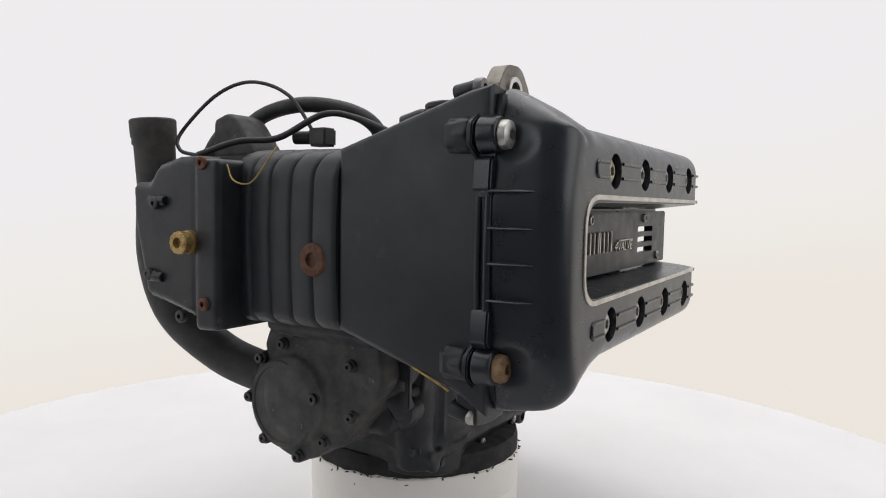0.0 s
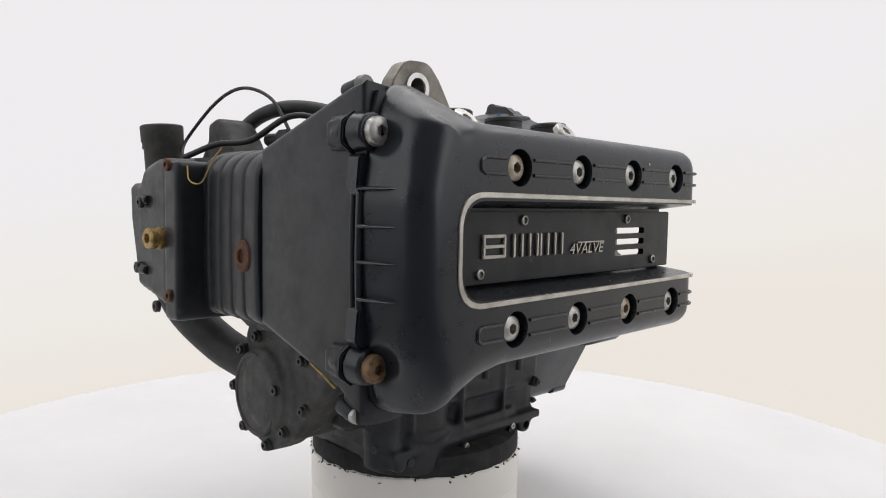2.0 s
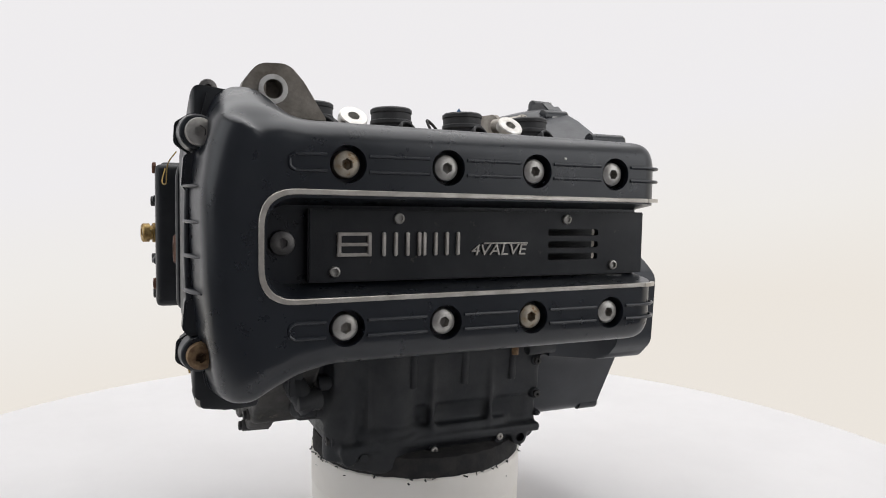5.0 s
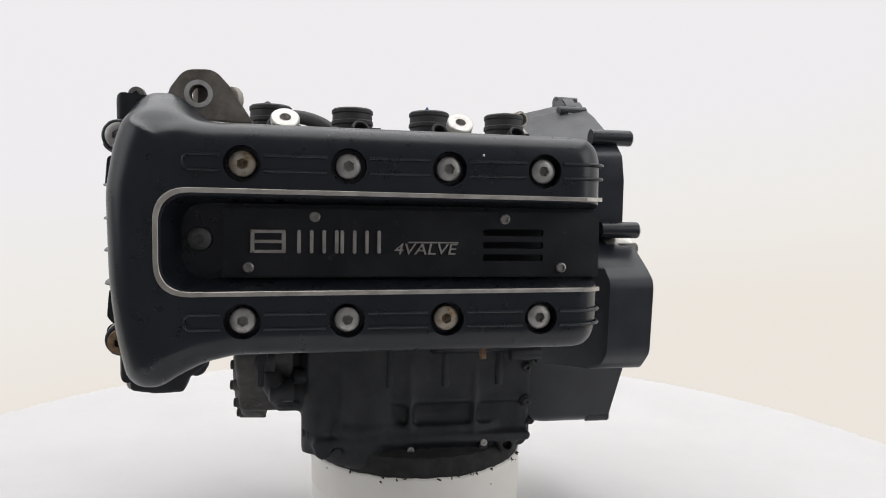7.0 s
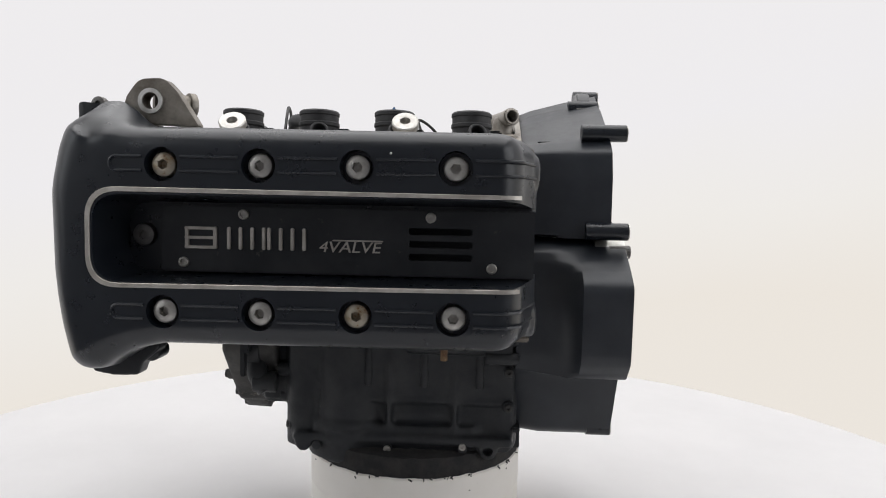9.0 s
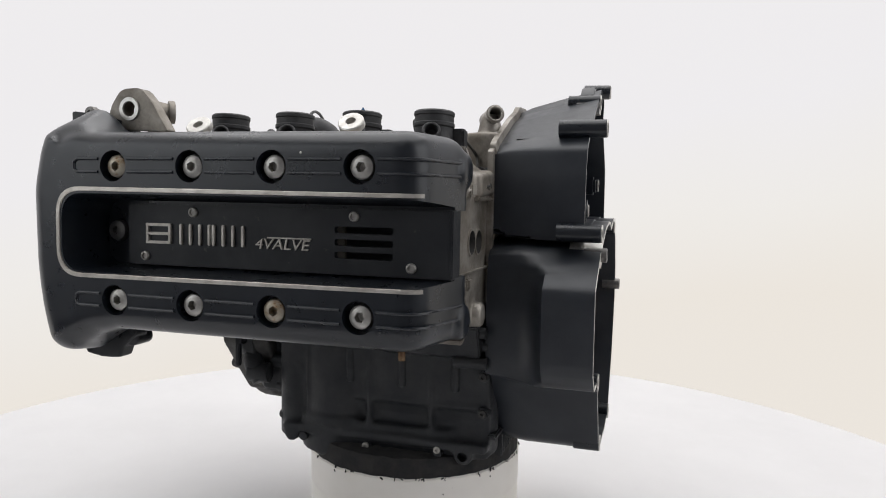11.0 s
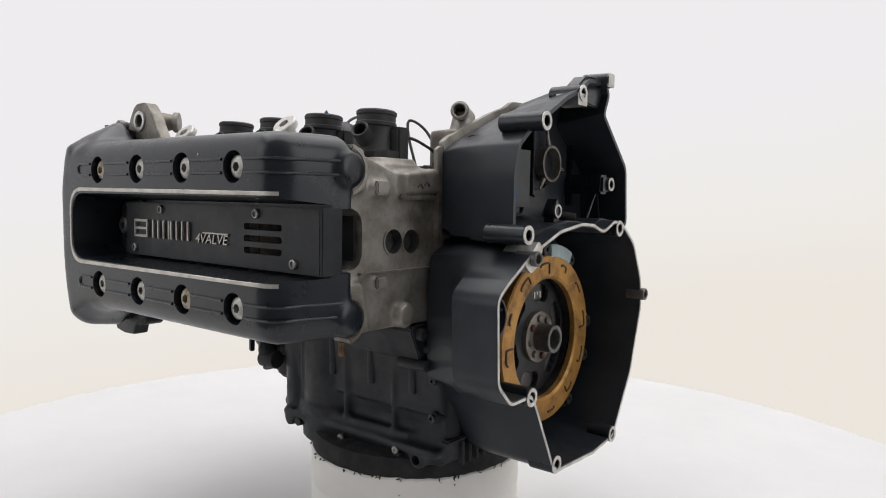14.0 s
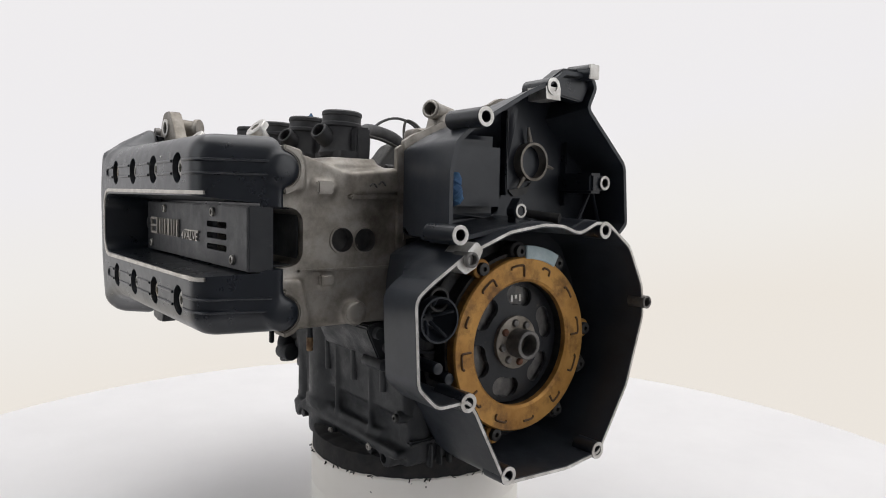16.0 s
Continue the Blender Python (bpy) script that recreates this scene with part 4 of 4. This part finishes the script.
    # top corner block
    top = join(prism(fillet([(0.010, 0.146), (0.030, 0.160), (0.062, 0.162), (0.072, 0.150), (0.060, 0.128), (0.02, 0.132)], 0.006, 3), "x", 0.192, 0.2085, 0.002), rod((0.192, 0.056, 0.158), (0.222, 0.060, 0.158), 0.0085, 0.0085, 16, 0.001))
    part("corner_boss", top, BLACK, b)
    part("boss_face", box((0.2215, 0.0525, 0.1505), (0.2235, 0.0675, 0.1655), 0.0008), WORN, b)
    # ring and ribs inside the upper compartment
    rc = (0.158, 0.0310, 0.0665)
    part("bearing_ring", washer(rc, (1, 0, 0), 0.0205, 0.0178, 0.011, 32), ALU, b, "pale cast ring")
    for ang, ln in ((100, 0.016), (-10, 0.012), (235, 0.014)):
        c2, s2 = math.cos(radians(ang)), math.sin(radians(ang))
        p = Vector((0.165, rc[1] + c2 * 0.021, rc[2] + s2 * 0.021))
        part("spoke", rod(p, p + Vector((0, c2 * ln, s2 * ln)), 0.003, 0.0012, 8), ALU, b)
    part("inner_rib", box((0.139, -0.0085, 0.030), (0.168, -0.0060, 0.118), 0.001), BLACK, b)
    part("inner_rib", box((0.139, 0.083, 0.02), (0.166, 0.0855, 0.10), 0.001), BLACK, b)
    part("oil_smear", prism(fillet([(0.000, 0.036), (0.030, 0.040), (0.036, 0.046), (0.028, 0.032), (0.010, 0.029)], 0.004, 3), "x", 0.150, 0.1605), DUSTY, b)
    part("lower_web", rod((0.15, 0.03, 0.012), (0.19, 0.05, 0.006), 0.004, 0.006, 10), DUSTY, a)
    rag = join(*[lathe([(0.0015, -0.009), (0.007, -0.005), (0.0085, 0.001), (0.0055, 0.006), (0.001, 0.009)], (0.196 + 0.004 * math.sin(k * 2.1), -0.1010 + 0.003 * math.cos(k * 1.7), 0.027 + 0.005 * k), (math.sin(k * 3.0), 0.4, math.cos(k * 2.0)), 9) for k in range(4)])
    part("cloth_wad", rag, BLUERAG, b, "crumpled blue cloth stuffed in an opening")
    # gasket flange behind the housing
    part("joint_flange", loft([[(x, u, v) for u, v in lower_top(inset(up, d), 0.118)] for x, d in ((0.1125, 0.004), (0.1135, -0.004), (0.1195, -0.004), (0.121, 0.004))]), ALU, b, "dusty aluminium joint flange")
    part("flange_edge", prism(fillet([(-0.1125, 0.075), (-0.104, 0.080), (-0.100, 0.070), (-0.100, -0.085), (-0.109, -0.085)], 0.003, 3), "x", 0.1130, 0.1192, 0.001), ALU, b, "dusty aluminium joint edge")
    # starter pocket with its ribs, dark round opening
    part("starter_opening", lathe([(0.030, 0), (0.030, 0.006), (0.027, 0.007), (0.026, 0.001), (0.001, 0.0005)], (0.150, -0.095, -0.100), (1, 0, 0), 32), CASE, a)
    part("starter_shaft", pipe((0.150, -0.100, -0.072), (0.178, -0.100, -0.072), 0.0125, 0.009), BLACKBOLT, a)
    part("starter_arm", box((0.150, -0.112, -0.103), (0.168, -0.080, -0.099), 0.001), CASE, a)
    part("starter_collar", lathe([(0.010, 0.0), (0.012, 0.014), (0.0225, 0.027), (0.0225, 0.038), (0.0205, 0.038), (0.0205, 0.028), (0.010, 0.014), (0.001, 0.012)], (0.150, -0.1065, -0.090), (1, 0, 0), 40), HOUSING, a)
    for ang in (20, 95, 160, 235, 300):
        c2, s2 = math.cos(radians(ang)), math.sin(radians(ang))
        part("starter_rib", tube([(0.168, -0.1065 + c2 * 0.005, -0.090 + s2 * 0.005), (0.178, -0.1065 + c2 * 0.014, -0.090 + s2 * 0.014), (0.184, -0.1065 + c2 * 0.0210, -0.090 + s2 * 0.0210)], 0.0020, 8, 3), HOUSING, a)
    for y, z in ((-0.100, -0.140), (-0.086, -0.152)):
        part("pocket_boss", rod((0.140, y, z), (0.178, y, z), 0.0070, 0.0060, 16, 0.001), HOUSING, a)
    return a


bell = bell_housing()


def clutch():
    yc, zc = 0.0090, -0.1265
    o = Vector((0.0, yc, zc))
    part("flywheel", lathe([(0.108, 0.138), (0.108, 0.150), (0.104, 0.153), (0.02, 0.153)], o, (1, 0, 0), 64), BLACKBOLT, engine, "dark steel flywheel")
    n = 72
    ring = bmesh.new()
    prof = [(0.0930, 0.1700), (0.0930, 0.1805), (0.0915, 0.1822), (0.0690, 0.1822), (0.0662, 0.1798), (0.0662, 0.1735), (0.088, 0.1700)]
    rows = [[ring.verts.new((x, yc + r * math.cos(k * math.tau / n), zc + r * math.sin(k * math.tau / n))) for k in range(n)] for r, x in prof]
    for p, q in zip(rows, rows[1:] + rows[:1]):
        for k in range(n):
            ring.faces.new((p[k], p[(k + 1) % n], q[(k + 1) % n], q[k]))
    bmesh.ops.recalc_face_normals(ring, faces=ring.faces)
    cover_ring = part("clutch_cover_ring", ring, OCHRE, engine, "ochre-plated clutch cover ring with dark slots")
    for k in range(12):
        a = radians(30 * k + 8)

        def at(r, da, x=0.1824):
            return Vector((x, yc + r * math.cos(a + da), zc + r * math.sin(a + da)))
        w0, w1 = 0.10 + 0.03 * math.sin(k * 2.3), 0.10 + 0.03 * math.cos(k * 1.7)
        pts = [at(0.072 + 0.003 * (k % 3), -w0), at(0.0815, -w0 * 0.98), at(0.0838, -w0 * 0.8), at(0.0842, 0.0), at(0.0838, w1 * 0.8), at(0.0815, w1 * 0.98)]
        if k % 4 == 1:
            pts = pts[2:]
        part("slot_mark", tube(pts, 0.0013, 6, 3), EMBOSS, cover_ring)
    part("pressure_drum", washer((0.150, yc, zc), (1, 0, 0), 0.0965, 0.0690, 0.0205, 64), BLACKBOLT, engine, "dark steel pressure drum")
    for a in (4, 58, 93, 124, 212, 250, 305, 340):
        p = Vector((0.1755, yc + 0.0985 * math.cos(radians(a)), zc + 0.0985 * math.sin(radians(a))))
        part("ear", lathe([(0.0105, -0.014), (0.0105, 0.0), (0.0095, 0.001), (0.001, 0.001)], p, (1, 0, 0), 20), OCHRE if a in (4, 124, 250) else BLACKBOLT, cover_ring)
        b = part("ear_bolt", socket_bolt(0.0068, 0.005), BLACKBOLT, cover_ring)
        b.matrix_basis = Matrix.Translation(p + Vector((0.001, 0, 0))) @ TO_RIGHT
    arc = [(0.1045, 62), (0.1045, 69), (0.1045, 76), (0.1045, 83), (0.1045, 90), (0.0905, 90), (0.0905, 83), (0.0905, 76), (0.0905, 69), (0.0905, 62)]
    part("balance_plate", prism([(yc + r * math.cos(radians(a)), zc + r * math.sin(radians(a))) for r, a in arc], "x", 0.176, 0.1835, 0.0008), PALEBLUE, cover_ring, "pale blue-grey arc plate")
    # driven plate with six windows
    disc = lathe([(0.066, 0.160), (0.066, 0.164), (0.03, 0.167), (0.004, 0.168)], o, (1, 0, 0), 64)
    def through_hole(deg, r):
        y, z = yc + 0.050 * math.cos(radians(deg)), zc + 0.050 * math.sin(radians(deg))
        return rod((0.150, y, z), (0.18, y, z), r, None, 20)
    wins = join(*[through_hole(a + d, 0.0105) for a in range(20, 380, 60) for d in (-9, 0, 9)])
    dp = carved("driven_plate", disc, wins, CASE, engine, "dark steel driven plate with round windows")
    part("pressure_plate", lathe([(0.068, 0.1535), (0.068, 0.158), (0.02, 0.158)], o, (1, 0, 0), 48), STEEL, engine)
    hub = part("hub_flange", lathe([(0.0285, 0.164), (0.0285, 0.1715), (0.027, 0.1725), (0.014, 0.1725), (0.002, 0.172)], o, (1, 0, 0), 40), ALU, engine, "stained steel hub flange with rivets")
    for k in range(8):
        a = radians(45 * k + 10)
        part("rivet", lathe([(0.0042, 0), (0.0042, 0.0015), (0.003, 0.003), (0.0004, 0.0032)], (0.1722, yc + 0.0215 * math.cos(a), zc + 0.0215 * math.sin(a)), (1, 0, 0), 12), RUST if k % 3 == 0 else STEEL, hub)
    part("splined_hub", pipe((0.160, yc, zc), (0.1915, yc, zc), 0.0155, 0.0112, 32), STEEL, hub)
    for k in range(3):
        part("stamp", box((0.1642, yc - 0.004 + 0.006 * k, zc + 0.043 + 0.003 * (k % 2)), (0.1652, yc - 0.001 + 0.006 * k, zc + 0.050)), WORN, dp, "small pale stamped bar")


clutch()


# -- loose hoses and wires on top --
def wires():
    part("breather_hose", tube([(-0.195, 0.125, 0.070), (-0.188, 0.110, 0.090), (-0.178, 0.080, 0.113), (-0.166, 0.035, 0.122), (-0.135, 0.000, 0.117), (-0.108, -0.016, 0.100), (-0.098, -0.024, 0.062)], 0.0082, 16), RUBBER, engine, "black rubber breather hose")
    part("wire", tube([(-0.25, 0.10, 0.064), (-0.235, 0.150, 0.072), (-0.22, 0.168, 0.092), (-0.2, 0.135, 0.133), (-0.19, 0.09, 0.146), (-0.18, 0.045, 0.13), (-0.175, 0.012, 0.088)], 0.0020, 10), RUBBER, engine, "thin black wire loop")
    part("wire", tube([(-0.26, 0.09, 0.064), (-0.24, 0.055, 0.078), (-0.22, 0.02, 0.082), (-0.2, -0.02, 0.105), (-0.18, -0.045, 0.103), (-0.17, -0.09, 0.085)], 0.0032, 10), RUBBER, engine, "black wire over the casting")
    part("plug_connector", join(rod((-0.205, 0.012, 0.083), (-0.200, -0.006, 0.083), 0.0065, 0.0065, 14, 0.001), box((-0.208, -0.030, 0.074), (-0.190, -0.008, 0.092), 0.002)), RUBBER, engine, "black plug connector")
    cast("thermostat_elbow", cast_elbow(), DUSTY, engine, "dusty grey elbow casting", 0.002, 10)
    part("thin_wire", tube([(-0.2935, 0.008, 0.052), (-0.297, -0.004, 0.038), (-0.294, -0.022, 0.036), (-0.293, -0.042, 0.055), (-0.285, -0.045, 0.068)], 0.0007, 6), YELLOW, engine, "thin bare wire")
    part("small_bracket", join(box((0.094, -0.116, 0.046), (0.116, -0.100, 0.050), 0.001), box((0.096, -0.118, 0.046), (0.100, -0.104, 0.058), 0.001), rod((0.106, -0.118, 0.054), (0.106, -0.104, 0.054), 0.005, None, 14, 0.001)), BLACKBOLT, engine, "small black bracket")
    part("wire", tube([(0.086, -0.128, 0.088), (0.090, -0.110, 0.084), (0.094, -0.085, 0.072), (0.098, -0.095, 0.058)], 0.0016, 8), OLDRUBBER, engine, "thin grey wire")
    part("wire", tube([(0.02, -0.03, 0.06), (0.005, -0.028, 0.10), (0.0, -0.020, 0.119), (0.02, -0.012, 0.105), (0.045, -0.010, 0.065)], 0.0017, 8), OLDRUBBER, engine, "thin grey wire loop")
    part("top_deck", box((-0.27, -0.10, 0.03), (-0.18, 0.10, 0.062), 0.004), CASE, engine)


def cast_elbow():
    return join(tube([(-0.203, 0.135, 0.062), (-0.203, 0.120, 0.080), (-0.203, 0.098, 0.094), (-0.203, 0.080, 0.090)], 0.0145, 18), prism(fillet([(0.112, 0.104), (0.092, 0.110), (0.078, 0.104), (0.045, 0.064), (0.115, 0.064)], 0.006, 3), "x", -0.222, -0.182, 0.003))


wires()

# ---- pedestal ----
pedestal = new("pedestal")
tagged(pedestal, "scuffed white plastic drum with a ragged black foam top", "pedestal")
part("drum", lathe([(0.128, 0.0), (0.130, 0.004), (0.130, 0.045)], (0, 0, 0), (0, 0, 1), 96), WHITE, pedestal)


def ragged_band():
    seg = 220
    rings = []
    for r, z, amp in ((0.1300, 0.045, 0), (0.1304, 0.0462, 0), (0.1304, 0.0835, 1), (0.1285, 0.0855, 1), (0.115, 0.0855, 0)):
        ring = []
        for k in range(seg):
            a = k * math.tau / seg
            d = amp * (0.0016 * noise.noise((math.cos(a) * 9, math.sin(a) * 9, 1.0)) + 0.0012 * noise.noise((math.cos(a) * 34, math.sin(a) * 34, 4.0)))
            ring.append((r * math.cos(a), r * math.sin(a), z + d))
        rings.append(ring)
    return loft(rings)


part("band", ragged_band(), BAND, pedestal, "greyish scuffed band with a ragged edge")


def foam_pad():
    seg = 160
    rings = []
    for r, z in ((0.126, 0.078), (0.1290, 0.086), (0.1288, 0.100), (0.127, 0.107), (0.118, 0.1095), (0.01, 0.1085)):
        rings.append([((r + 0.0012 * noise.noise((math.cos(a) * 14, math.sin(a) * 14, r * 60))) * math.cos(a), r * math.sin(a), z + 0.0018 * noise.noise((math.cos(a) * 11, math.sin(a) * 11, 7 + r * 30))) for a in (k * math.tau / seg for k in range(seg))])
    return loft(rings)


part("foam_top", foam_pad(), FOAM, pedestal, "ragged black foam top")
for k in range(70):
    a = random.uniform(0, math.tau)
    low = random.random() ** 7 * 0.022
    r0 = 0.1302 + 0.0004 * (low < 0.002)
    ln, w = random.uniform(0.0012, 0.0055) * (1.0 if low < 0.002 else 0.6), random.uniform(0.0003, 0.0010)
    da, dz = random.uniform(-0.03, 0.03), -random.uniform(0.1, 0.9)
    pts = [Vector((r0 * math.cos(a + da * f), r0 * math.sin(a + da * f), 0.0858 - low + ln * dz * f)) for f in (0, 0.5, 1)]
    if low < 0.002:
        pts[2] += Vector((math.cos(a), math.sin(a), 0.3)) * random.uniform(0, 0.003)
    part("foam_shred", tube(pts, w, 5, 2), FOAM, pedestal)


# ---- movement ----
def motions():
    times = [0.5 * k for k in range(33)]
    walk(engine, [(t, pose(0, 0, LIFT, 0, 0, yaw(t))) for t in times])
    walk(pedestal, [(t, pose(0, 0, 0.0, 0, 0, yaw(t))) for t in times])
    walk(turntable, [(t, pose(0, 0, 0, 0, 0, yaw(t))) for t in times])


motions()
